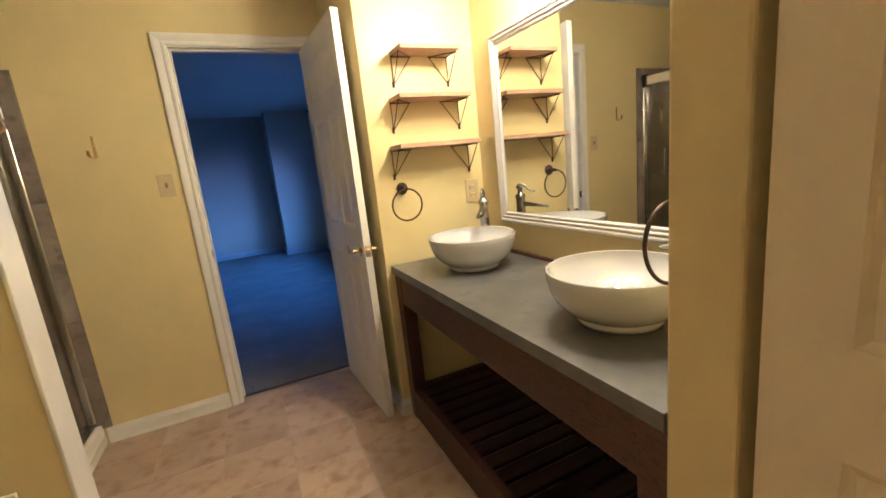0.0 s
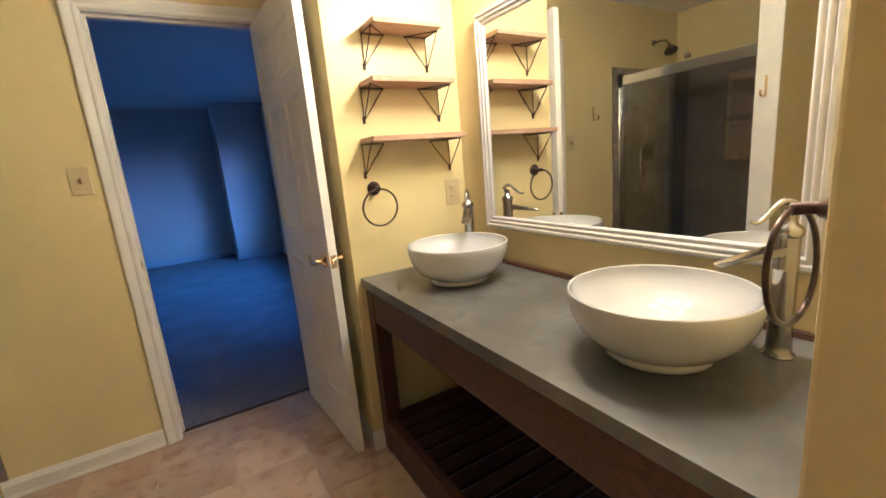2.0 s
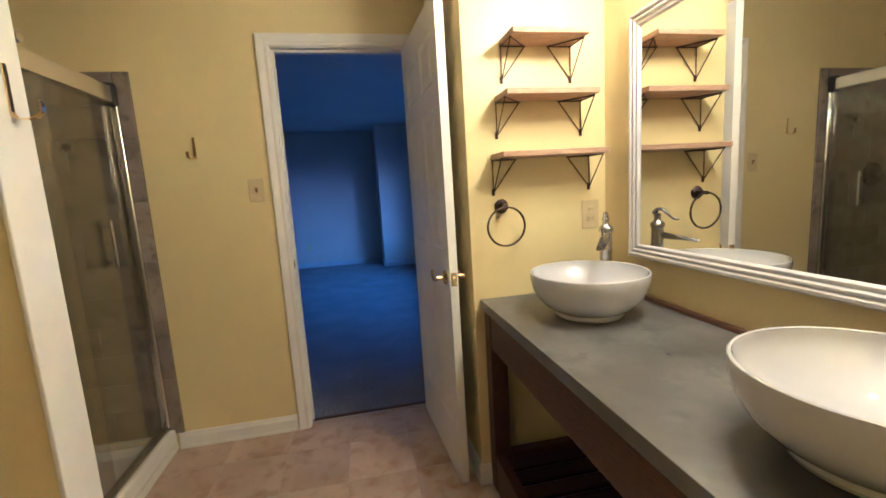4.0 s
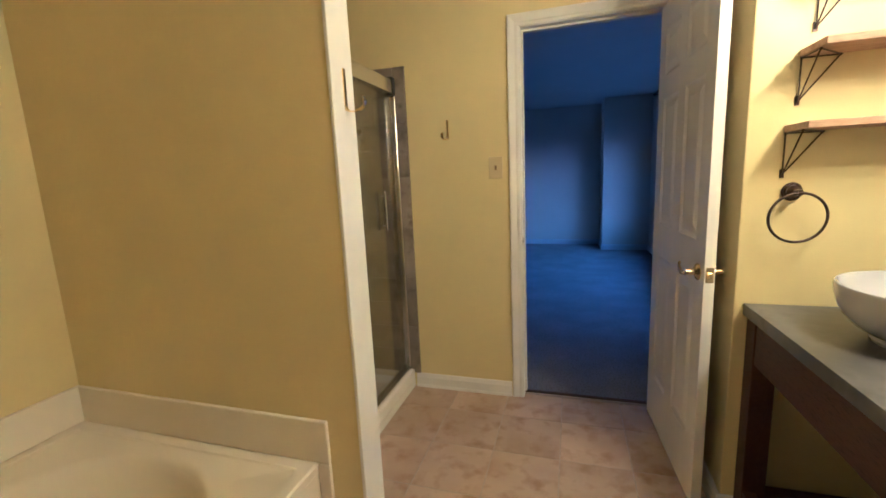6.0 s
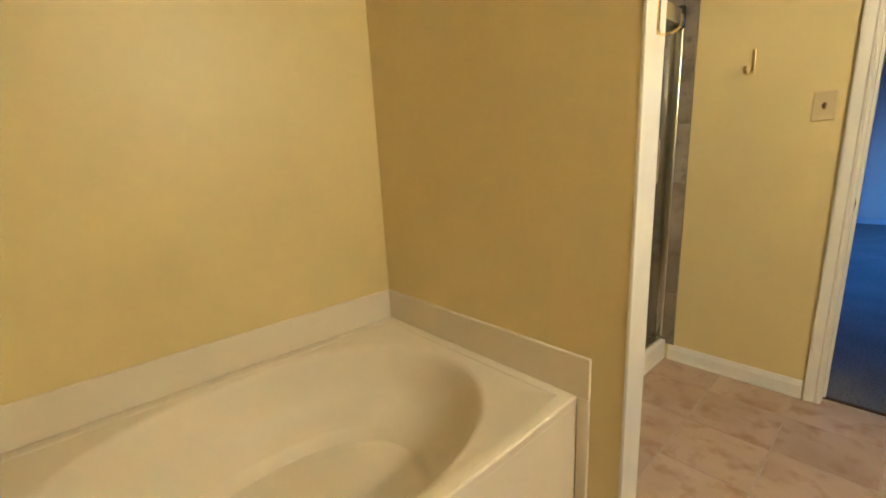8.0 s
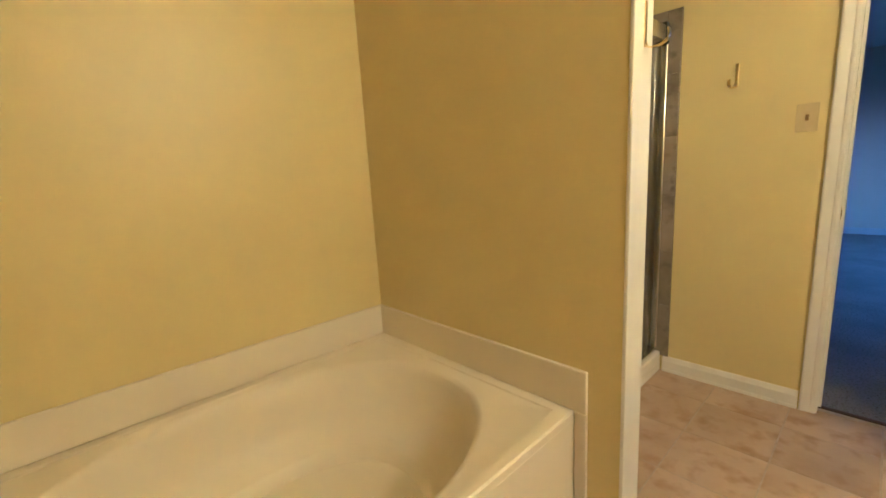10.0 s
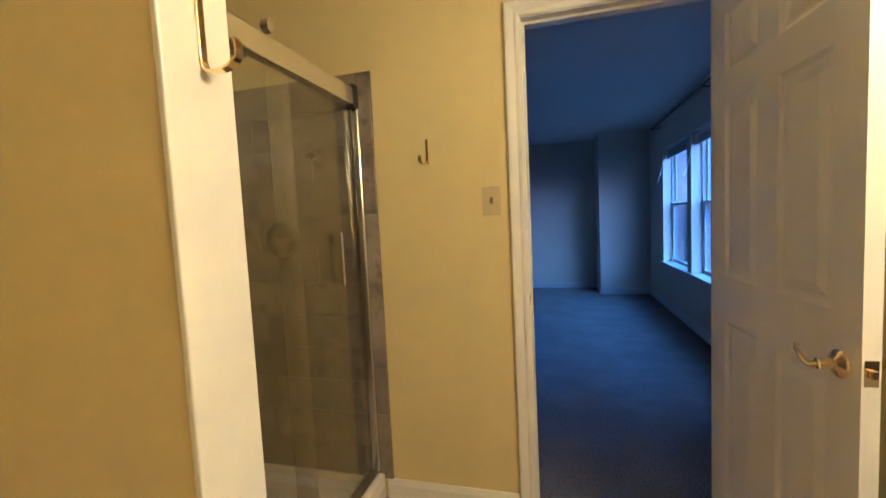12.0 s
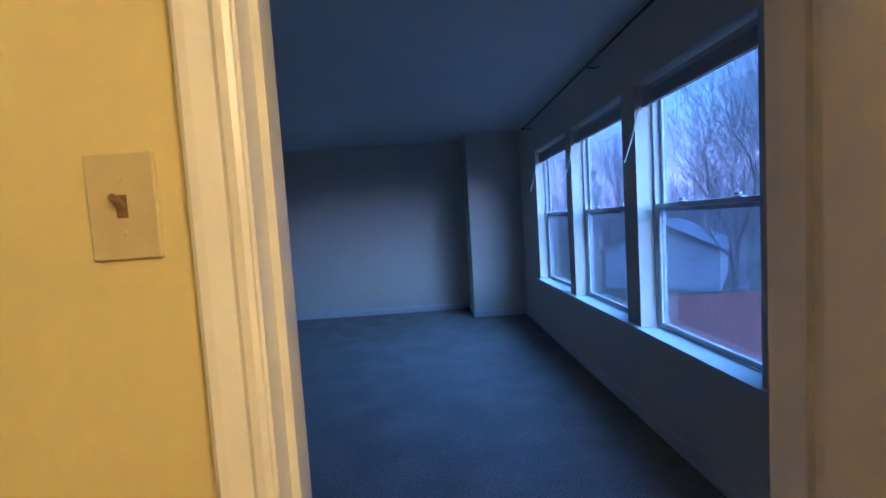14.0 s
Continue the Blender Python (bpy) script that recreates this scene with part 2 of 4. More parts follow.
def box(bm, x0, x1, y0, y1, z0, z1, bevel=0.0, seg=2):
    r = bmesh.ops.create_cube(bm, size=1.0)
    vs = r["verts"]
    for v in vs:
        v.co = Vector(((x0 + x1) / 2 + v.co.x * (x1 - x0), (y0 + y1) / 2 + v.co.y * (y1 - y0), (z0 + z1) / 2 + v.co.z * (z1 - z0)))
    if bevel:
        es = list({e for v in vs for e in v.link_edges})
        bmesh.ops.bevel(bm, geom=es, offset=bevel, segments=seg, affect="EDGES", profile=0.5)
    return bm


def boxed(*rows, bevel=0.0):
    bm = bmesh.new()
    for r in rows:
        box(bm, *r, bevel=bevel)
    return bm


def ring_tube(bm, pts, radius, sides=8, closed=False, caps=True):
    """A round tube along points; radius is one number or a list."""
    pts = [Vector(p) for p in pts]
    k = len(pts)
    rad = radius if isinstance(radius, (list, tuple)) else [radius] * k
    rings, up = [], None
    for i, p in enumerate(pts):
        a = pts[(i - 1) % k] if closed or i > 0 else p
        b = pts[(i + 1) % k] if closed or i < k - 1 else p
        d = (b - a).normalized()
        if up is None:
            up = d.orthogonal().normalized()
        up = (up - d * up.dot(d)).normalized()
        side = d.cross(up)
        rings.append([bm.verts.new(p + (up * math.cos(q) + side * math.sin(q)) * rad[i]) for q in (2 * math.pi * j / sides for j in range(sides))])
    for i in range(k if closed else k - 1):
        r0, r1 = rings[i], rings[(i + 1) % k]
        for j in range(sides):
            bm.faces.new((r0[j], r0[(j + 1) % sides], r1[(j + 1) % sides], r1[j]))
    if caps and not closed:
        bm.faces.new(rings[0][::-1])
        bm.faces.new(rings[-1])
    return bm


def lathe(bm, profile, centre=(0, 0, 0), steps=32, axis="z", sx=1.0, sy=1.0):
    """Turns (radius, height) pairs about an axis through centre."""
    c = Vector(centre)
    rings = []
    for r, h in profile:
        ring = []
        for j in range(steps if r > 1e-6 else 1):
            q = 2 * math.pi * j / steps
            u, w = r * math.cos(q) * sx, r * math.sin(q) * sy
            ring.append(bm.verts.new(c + Vector({"z": (u, w, h), "y": (u, h, w), "x": (h, u, w)}[axis])))
        rings.append(ring)
    for a, b in zip(rings, rings[1:]):
        for j in range(steps):
            k = (j + 1) % steps
            if len(a) == 1 and len(b) == 1:
                continue
            if len(a) == 1:
                bm.faces.new((a[0], b[k], b[j]))
            elif len(b) == 1:
                bm.faces.new((a[j], a[k], b[0]))
            else:
                bm.faces.new((a[j], a[k], b[k], b[j]))
    return bm


def swept(profile, length, along="x"):
    """A moulding: a closed outline (depth, height) swept along a length; depth goes to -y for x, to -x for y."""
    bm = bmesh.new()
    ends = []
    for s in (0, length):
        ends.append([bm.verts.new((s, -d, h) if along == "x" else (-d, s, h)) for d, h in profile])
    k = len(profile)
    for j in range(k):
        bm.faces.new((ends[0][j], ends[0][(j + 1) % k], ends[1][(j + 1) % k], ends[1][j]))
    bm.faces.new(ends[0][::-1])
    bm.faces.new(ends[1])
    return bm


def structure(name, bm, mat, label="", smooth=False, parent=None):
    ob = part(name, bm, mat, parent, label, smooth)
    if not parent:
        tagged(ob, kind="structure")
    return ob


# ---- the plan, in metres ----
WEST, EAST, SOUTH = -1.74, 1.272, 0.10
DOORWALL, SHELFWALL, SIDEWALL = 3.92, 3.20, 0.66
WING, PART_S, PART_N, CAP = 1.65, 2.605, 2.72, -0.50
H = 2.44
F, C = -0.027, -0.020    # tops of the bathroom tiles and of the carpet
BED_S, BED_N, BED_E, BED_W = 4.035, 9.63, 1.33, -3.2
DL, DR, DH = -0.148, 0.553, 2.045

# ---- bathroom shell ----
structure("wall_north", boxed((-3.3, DL - 0.018, DOORWALL, BED_S, -0.06, 2.5), (DR + 0.018, 1.5, DOORWALL, BED_S, -0.06, 2.5), (DL - 0.018, DR + 0.018, DOORWALL, BED_S, DH + 0.018, 2.5)), PAINT, "beige painted wall with the bedroom doorway")
structure("wall_chase", boxed((SIDEWALL, 1.5, SHELFWALL, DOORWALL, -0.06, 2.5), bevel=0.004), PAINT, "beige boxed-out wall carrying the wooden shelves")
structure("wall_east", boxed((EAST, 1.5, 0, SHELFWALL, -0.06, 2.5)), PAINT, "beige wall behind the vanity and mirror")
structure("wall_wing", boxed((0.69, EAST, 1.529, WING, -0.06, 2.5), bevel=0.007), PAINT, "beige stub wall at the end of the vanity")
structure("wall_closet", boxed((0.70, 0.80, 0.745, 1.5285, 2.06, 2.5), (0.70, 0.80, SOUTH, 0.745, -0.06, 2.5), (0.745, 0.80, 0.745, 1.5285, -0.06, 2.06)), PAINT, "beige wall around the closet door")
structure("wall_south", boxed((-1.9, 1.5, 0, SOUTH, -0.06, 2.5)), PAINT, "beige end wall")
structure("wall_tub_end", boxed((WEST, -0.66, SOUTH, 1.0, -0.06, 2.5)), PAINT, "beige wall at the foot of the bathtub")
NY0, NY1, NZ0, NZ1 = 3.20, 3.46, 1.08, 1.81
structure("wall_west", boxed((-1.9, WEST, SOUTH, NY0, -0.06, 2.5), (-1.9, WEST, NY1, DOORWALL, -0.06, 2.5), (-1.9, WEST, NY0, NY1, -0.06, NZ0), (-1.9, WEST, NY0, NY1, NZ1, 2.5), (-1.9, WEST - 0.09, NY0, NY1, NZ0, NZ1)), PAINT, "beige wall along the bathtub")
structure("wall_partition", boxed((WEST, CAP - 0.012, PART_S, PART_N, -0.06, 2.5), bevel=0.0), PAINT, "beige partition between bathtub and shower")
structure("partition_cap", boxed((CAP - 0.012, CAP, PART_S - 0.003, PART_N + 0.003, -0.06, 2.5), bevel=0.003), TRIM, "cream painted end board of the partition")
structure("ceiling", boxed((-1.9, 1.5, 0, DOORWALL, H, 2.56)), CEILING, "white bathroom ceiling")
floor = structure("floor", boxed((-1.9, 1.5, 0, DOORWALL + 0.035, -0.15, F - 0.0015)), GROUT, "tan grouted bathroom floor")
structure("threshold", boxed((DL, DR, DOORWALL + 0.047, DOORWALL + 0.075, -0.04, C + 0.004), bevel=0.003), SLATWOOD, "brown wooden doorway threshold")
structure("threshold_strip", boxed((DL, DR, DOORWALL + 0.0355, DOORWALL + 0.0465, -0.04, C + 0.001), bevel=0.002), GROUT, "pale strip at the edge of the tiles")

# baseboards
BASE = [(0, 0), (0.016, 0), (0.016, 0.010), (0.013, 0.018), (0.013, 0.064), (0.010, 0.072), (0.007, 0.082), (0.004, 0.090), (0, 0.090)]


def baseboard(x, y, length, along, flip=False, name="baseboard"):
    ob = structure(name, swept(BASE, length, along), WINFRAME if y > 4.0 else TRIM, "white moulded baseboard")
    ob.location = (x, y, C if y > 3.95 else F)
    if flip:
        ob.rotation_euler = (0, 0, math.pi)
    return ob


baseboard(-0.83, DOORWALL, 0.61, "x")
baseboard(SIDEWALL, SHELFWALL, DOORWALL - SHELFWALL, "y")
baseboard(DR + 0.076, DOORWALL, SIDEWALL - DR - 0.09, "x")
baseboard(SIDEWALL - 0.013, SHELFWALL, 0.06, "x")


# door lining and casing
structure("door_jamb", boxed((DL - 0.018, DL, DOORWALL - 0.001, BED_S + 0.001, -0.05, DH), (DR, DR + 0.018, DOORWALL - 0.001, BED_S + 0.001, -0.05, DH), (DL - 0.018, DR + 0.018, DOORWALL - 0.001, BED_S + 0.001, DH, DH + 0.018),
                             (DL, DL + 0.011, DOORWALL + 0.04, DOORWALL + 0.075, -0.01, DH), (DR - 0.011, DR, DOORWALL + 0.04, DOORWALL + 0.075, -0.01, DH), (DL + 0.011, DR - 0.011, DOORWALL + 0.04, DOORWALL + 0.075, DH - 0.011, DH)), TRIM, "white painted door lining with stops")
CASE = [(0.0, 0.0), (0.008, 0.0), (0.012, 0.006), (0.012, 0.016), (0.009, 0.022), (0.011, 0.030), (0.015, 0.046), (0.016, 0.056), (0.013, 0.062), (0.0, 0.062)]


def casing(x0, x1, top, y, name, label, front=-1, sides=(True, True)):
    """Mitred door casing: an outline (thickness, width) carried round three sides of an opening."""
    bm = bmesh.new()
    rings = []
    spots = []
    if sides[0]:
        spots += [((x0, F), (-1, 0)), ((x0, top), (-1, 1))]
    else:
        spots += [((x0, top), (0, 1))]
    if sides[1]:
        spots += [((x1, top), (1, 1)), ((x1, F), (1, 0))]
    else:
        spots += [((x1, top), (0, 1))]
    for (px, pz), (ox, oz) in spots:
        rings.append([bm.verts.new((px + ox * w, y + front * d, pz + oz * w)) for d, w in CASE])
    k = len(CASE)
    for a, b in zip(rings, rings[1:]):
        for j in range(k):
            bm.faces.new((a[j], a[(j + 1) % k], b[(j + 1) % k], b[j]))
    bm.faces.new(rings[0])
    bm.faces.new(rings[-1][::-1])
    return structure(name, bm, TRIM, label)


casing(DL - 0.004, DR + 0.004, DH + 0.004, DOORWALL, "door_casing", "white moulded casing round the bedroom doorway")

# strike plate on the lining
strike = thing("strike_plate", (DL, DOORWALL + 0.022, 0.92), "small brass strike plate on the door lining", "strike plate")
part("plate", boxed((0, 0.0018, -0.014, 0.014, -0.028, 0.028), bevel=0.0008), BRASS, strike)
part("latch_hole", boxed((0.0019, 0.0028, -0.007, 0.007, -0.012, 0.012)), RUBBER, strike, "dark latch hole")


# ---- panelled doors ----
def panel_leaf(width, height, thick, cols, rows):
    """A moulded door leaf from x 0 to width, y 0 to thick: each panel sinks and rises again on both faces."""
    bm = bmesh.new()
    xs = sorted({0, width, *[v for c in cols for v in c]})
    zs = sorted({0, height, *[v for r in rows for v in r]})
    for y, sgn in ((0.0, 1), (thick, -1)):
        def quad(a, b, c, d):
            bm.faces.new([bm.verts.new(p) for p in (a, b, c, d)])
        for xa, xb in zip(xs, xs[1:]):
            for za, zb in zip(zs, zs[1:]):
                if (xa, xb) in cols and (za, zb) in rows:
                    steps = [(0, 0), (0.006, 0.004), (0.014, 0.0075), (0.022, 0.0075), (0.050, 0.0015)]
                    rs = []
                    for ins, dep in steps:
                        yy = y + sgn * dep
                        rs.append([(xa + ins, yy, za + ins), (xb - ins, yy, za + ins), (xb - ins, yy, zb - ins), (xa + ins, yy, zb - ins)])
                    for a, b in zip(rs, rs[1:]):
                        for j in range(4):
                            k = (j + 1) % 4
                            quad(a[j], a[k], b[k], b[j])
                    quad(*rs[-1])
                else:
                    quad((xa, y, za), (xb, y, za), (xb, y, zb), (xa, y, zb))
    for xa in (0, width):
        bm.faces.new([bm.verts.new(p) for p in ((xa, 0, 0), (xa, thick, 0), (xa, thick, height), (xa, 0, height))])
    for za in (0, height):
        bm.faces.new([bm.verts.new(p) for p in ((0, 0, za), (width, 0, za), (width, thick, za), (0, thick, za))])
    bmesh.ops.remove_doubles(bm, verts=bm.verts, dist=0.0002)
    return bm


def lever_set(door, x, z, thick):
    """Brass wave levers on both faces, each on a round rose, with the latch on the edge."""
    for y, s in ((0.0, -1), (thick, 1)):
        bm = bmesh.new()
        lathe(bm, [(0.0, 0), (0.031, 0), (0.032, s * 0.003), (0.027, s * 0.008), (0.017, s * 0.011), (0.012, s * 0.016), (0.012, s * 0.03), (0.013, s * 0.044), (0.0, s * 0.046)], (x, y, z), 28, "y")
        rose = part("door_handle", bm, BRASS, door, "polished brass wave-shaped door lever", True)
        pts, rad = [], []
        for i in range(15):
            q = i / 14
            pts.append((x - 0.084 * q, y + s * (0.038 + 0.008 * math.sin(q * 3)), z - 0.009 * math.sin(q * 1.6 * math.pi) - 0.002 * q))
            rad.append(0.0085 - 0.0035 * q)
        for q in (0.6, 1.5, 2.4, 3.2, 4.0):
            pts.append((x - 0.084 - 0.008 * math.sin(q), y + s * 0.038, z + 0.004 + 0.008 - 0.008 * math.cos(q)))
            rad.append(0.0042)
        part("lever", ring_tube(bmesh.new(), pts, rad, 10), BRASS, rose, smooth=True)
    w = door["leaf_width"]
    part("latch_plate", boxed((w, w + 0.0016, thick / 2 - 0.013, thick / 2 + 0.013, z - 0.028, z + 0.028), bevel=0.0006), BRASS, door, "brass latch plate")
    part("latch_bolt", boxed((w + 0.0016, w + 0.011, thick / 2 - 0.007, thick / 2 + 0.007, z - 0.009, z + 0.009), bevel=0.002), BRASS, door)


LEAF_W, LEAF_T = 0.703, 0.035
COLS = [(0.095, 0.305), (0.40, 0.608)]
ROWS = [(0.245, 0.885), (1.04, 1.625), (1.725, 1.925)]
leaf = part("door_1", panel_leaf(LEAF_W, 2.045, LEAF_T, COLS, ROWS), DOORPAINT, None, "open white six-panel interior door leading to the dark bedroom")
tagged(leaf, category="door", kind="structure")
leaf["leaf_width"] = LEAF_W
OPEN = radians(-90 + 3.9)
leaf.location = (DR - 0.034, DOORWALL - 0.008, -0.017)
leaf.rotation_euler = (0, 0, OPEN)
lever_set(leaf, LEAF_W - 0.06, 0.925, LEAF_T)
for hz in (0.25, 1.0, 1.78):
    hb = bmesh.new()
    lathe(hb, [(0, -0.045), (0.006, -0.045), (0.006, 0.045), (0, 0.045)], (-0.004, LEAF_T + 0.002, hz), 12)
    part("hinge", hb, BRASS, leaf, "small brass butt hinge", True)

closet = part("door_2", panel_leaf(0.755, 2.035, 0.035, [(0.10, 0.33), (0.425, 0.655)], ROWS), CLOSETPAINT, None, "closed panelled closet door beside the vanity, wall bounce light in its colour")
tagged(closet, category="door", kind="structure")
closet.location, closet.rotation_euler = (0.705, 1.511, -0.012), (0, 0, radians(-90))

# ---- switch, outlet, hooks ----


def toggle_plate(at, w, h, kind_name, label, face="y"):
    t = thing(kind_name, at, label, kind_name.replace("_", " "))
    bm = bmesh.new()
    box(bm, -w / 2, w / 2, -0.006, 0, -h / 2, h / 2, bevel=0.0025)
    part("cover_plate", bm, IVORY, t)
    return t


sw = toggle_plate((-0.290, DOORWALL, 1.335), 0.077, 0.120, "light_switch", "ivory plastic toggle light switch on beige wall")
part("toggle", boxed((-0.006, 0.006, -0.007, -0.0055, -0.013, 0.013), bevel=0.0005), AGEDTAN, sw, "browned slot round the toggle")
tg = part("lever", ring_tube(bmesh.new(), [(0, -0.006, 0.0), (0, -0.013, 0.006), (0, -0.021, 0.010)], [0.0055, 0.0048, 0.0042], 8), AGEDTAN, sw, "browned toggle lever", True)
for z in (-0.03, 0.03):
    bm = bmesh.new()
    lathe(bm, [(0, -0.0074), (0.003, -0.0072), (0.0034, -0.0055)], (0, 0, z), 12, "y")
    part("screw", bm, IVORY, sw, "", True)

ol = toggle_plate((1.198, SHELFWALL, 1.137), 0.078, 0.122, "wall_outlet", "ivory duplex wall outlet behind the faucet")
for z in (-0.0195, 0.0195):
    part("socket", boxed((-0.0165, 0.0165, -0.0085, -0.0055, z - 0.014, z + 0.014), bevel=0.004), IVORY, ol)
    for x in (-0.006, 0.006):
        part("slot", boxed((x - 0.001, x + 0.001, -0.009, -0.0083, z - 0.004, z + 0.005)), RUBBER, ol, "dark socket slot")
ol2 = toggle_plate((-0.72, BED_N, 0.36), 0.075, 0.118, "wall_outlet", "small wall outlet low on the bedroom wall")
for z in (-0.0195, 0.0195):
    part("socket", boxed((-0.0165, 0.0165, -0.0085, -0.0055, z - 0.014, z + 0.014), bevel=0.004), WINFRAME, ol2)


def robe_hook(at, turn, label, reach=0.040, drop=0.0, lean=0.0):
    """A flat brass bar whose foot sweeps out and up, facing -y before its turn."""
    t = thing("robe_hook", at, label, "robe hook", "robe hooks", turn=turn)
    bm = bmesh.new()
    box(bm, -0.0065, 0.0065, -0.004, 0, -0.032 - drop, 0.074, bevel=0.0015)
    part("back_plate", bm, BRASS, t)
    low = -0.034 - drop
    pts = [(0, -0.003, low + 0.018), (0, -0.005, low + 0.009), (0, -0.010, low + 0.002)]
    pts += [(0, -0.010 - (reach - 0.010) * q, low + 0.034 * max(0.0, q - 0.35) ** 2.2) for q in (0.25, 0.5, 0.7, 0.85, 0.95, 1.0)]
    pts += [(0, -reach - 0.001, low + 0.024), (0, -reach + 0.001, low + 0.036)]
    bm = bmesh.new()
    verts = []
    for a, b in zip(pts, pts[1:] + pts[-1:]):
        d = (Vector(b) - Vector(a)).normalized() if a != b else Vector((0, 0.2, 1)).normalized()
        n = Vector((0, -d.z, d.y)) * 0.0035
        verts.append([bm.verts.new((x + lean * a[1], a[1] + k * n.y, a[2] + k * n.z)) for x, k in ((-0.0065, 0), (0.0065, 0), (0.0065, 1), (-0.0065, 1))])
    for a, b in zip(verts, verts[1:]):
        for j in range(4):
            bm.faces.new((a[j], a[(j + 1) % 4], b[(j + 1) % 4], b[j]))
    bm.faces.new(verts[0])
    bm.faces.new(verts[-1][::-1])
    part("arm", bm, BRASS, t, "", True)
    return t


robe_hook((-0.56, DOORWALL, 1.54), 0, "slim brass robe hook on the beige wall", 0.034, 0.0, 0.7)
robe_hook((CAP, 2.667, 1.530), radians(90), "slim brass robe hook on the cream partition end", 0.058, 0.008)


def towel_ring(at, turn, label):
    """A bronze rose, a post and a ring that hangs in the wall's plane; it faces -y before its turn."""
    t = thing("towel_ring", at, label, "towel ring", "towel rings", turn=turn)
    bm = bmesh.new()
    lathe(bm, [(0, 0), (0.029, 0), (0.030, -0.005), (0.026, -0.008), (0.0265, -0.012), (0.021, -0.015), (0.0205, -0.020), (0.015, -0.024), (0.011, -0.034), (0.0, -0.036)], (0, 0, 0), 28, "y")
    part("rose", bm, BRONZE, t, "", True)
    bm = bmesh.new()
    ring_tube(bm, [(0, -0.03, 0.0), (0, -0.045, 0.0), (0, -0.062, -0.002)], [0.007, 0.0085, 0.009], 12)
    part("post", bm, BRONZE, t, "", True)
    pts = [(0.078 * math.sin(q), -0.056 - 0.004 * math.cos(q), -0.080 + 0.078 * math.cos(q)) for q in (2 * math.pi * i / 48 for i in range(48))]
    part("ring", ring_tube(bmesh.new(), pts, 0.0042, 10, closed=True), BRONZE, t, "", True)
    return t


towel_ring((0.797, SHELFWALL, 1.196), 0, "dark bronze towel ring below the wooden shelves")
towel_ring((0.785, WING, 1.190), math.pi, "dark bronze towel ring on the stub wall beside the basin")

# ---- shelves on wire brackets ----


def wall_shelf(x0, x1, top, label):
    t = thing("wall_shelf", (x0, SHELFWALL, top), label, "wall shelf", "shelves on the wall")
    w, th, d = x1 - x0, 0.021, 0.15
    bm = bmesh.new()
    box(bm, 0, w, -d, -0.001, -th, 0, bevel=0.002)
    part("board", bm, SHELFWOOD, t)
    for s, x in ((1, 0.004), (-1, w - 0.004)):
        z = -th - 0.003
        o, i, f, b = (x, -0.006, z), (x + s * 0.098, -0.006, z), (x, -0.112, z), (x, -0.007, z - 0.128)
        bm = bmesh.new()
        box(bm, x - 0.006, x + 0.006, -0.004, -0.001, z - 0.14, z - 0.112)
        bracket = part("wire_bracket", bm, BRONZE, t, "dark bronze wire prism bracket")
        for a, c in ((o, i), (i, f), (f, o), (o, b), (i, b), (f, b)):
            part("wire", ring_tube(bmesh.new(), [a, c], 0.0023, 8), BRONZE, bracket, "", True)
        for c in (o, i, f, b):
            bm = bmesh.new()
            bmesh.ops.create_icosphere(bm, subdivisions=1, radius=0.0046, matrix=Matrix.Translation(c))
            part("joint", bm, BRONZE, bracket)
    return t


wall_shelf(0.815, 1.118, 1.841, "short raw pine wall shelf on dark wire brackets, top one")
wall_shelf(0.786, 1.160, 1.629, "raw pine wall shelf on dark wire brackets, middle one")
wall_shelf(0.762, 1.196, 1.405, "long raw pine wall shelf on dark wire brackets, lowest one")

# ---- mirror ----
MY0, MY1, MZ0, MZ1 = 1.812, 3.012, 0.976, 1.864
mir = thing("wall_mirror", (EAST, (MY0 + MY1) / 2, MZ0), "large rectangular mirror in a ridged white frame above the vanity", "mirror")
FR = [(0.001, 0.0), (0.018, 0.0), (0.026, 0.006), (0.026, 0.014), (0.019, 0.019), (0.023, 0.026), (0.023, 0.030), (0.016, 0.035), (0.018, 0.042), (0.018, 0.046), (0.010, 0.052), (0.001, 0.052)]
bm = bmesh.new()
rings = []
cy = (MY0 + MY1) / 2
for sy, sz in ((-1, 0), (1, 0), (1, 1), (-1, 1)):
    rings.append([bm.verts.new((-d, (MY0 + w - cy) if sy < 0 else (MY1 - w - cy), w if sz == 0 else (MZ1 - MZ0 - w))) for d, w in FR])
for i in range(4):
    a, b = rings[i], rings[(i + 1) % 4]
    for j in range(len(FR)):
        k = (j + 1) % len(FR)
        bm.faces.new((a[j], a[k], b[k], b[j]))
part("frame", bm, FRAMEPAINT, mir, "white ridged mirror frame")
part("mirror_glass", boxed((-0.009, -0.003, MY0 + 0.049 - cy, MY1 - 0.049 - cy, 0.049, MZ1 - MZ0 - 0.049)), MIRROR, mir, "clear silvered mirror glass")

# ---- vanity ----
CT = 0.815
van = thing("vanity_table", (0.97, (WING + SHELFWALL) / 2, 0), "dark espresso open vanity table with a slatted lower shelf", "vanity")
vy = (WING + SHELFWALL) / 2
ox = 0.97


def vpart(name, rows, mat=ESPRESSO, label="", bevel=0.002):
    bm = bmesh.new()
    for x0, x1, y0, y1, z0, z1 in rows:
        box(bm, x0 - ox, x1 - ox, y0 - vy, y1 - vy, z0, z1, bevel=bevel)
    return part(name, bm, mat, van, label)


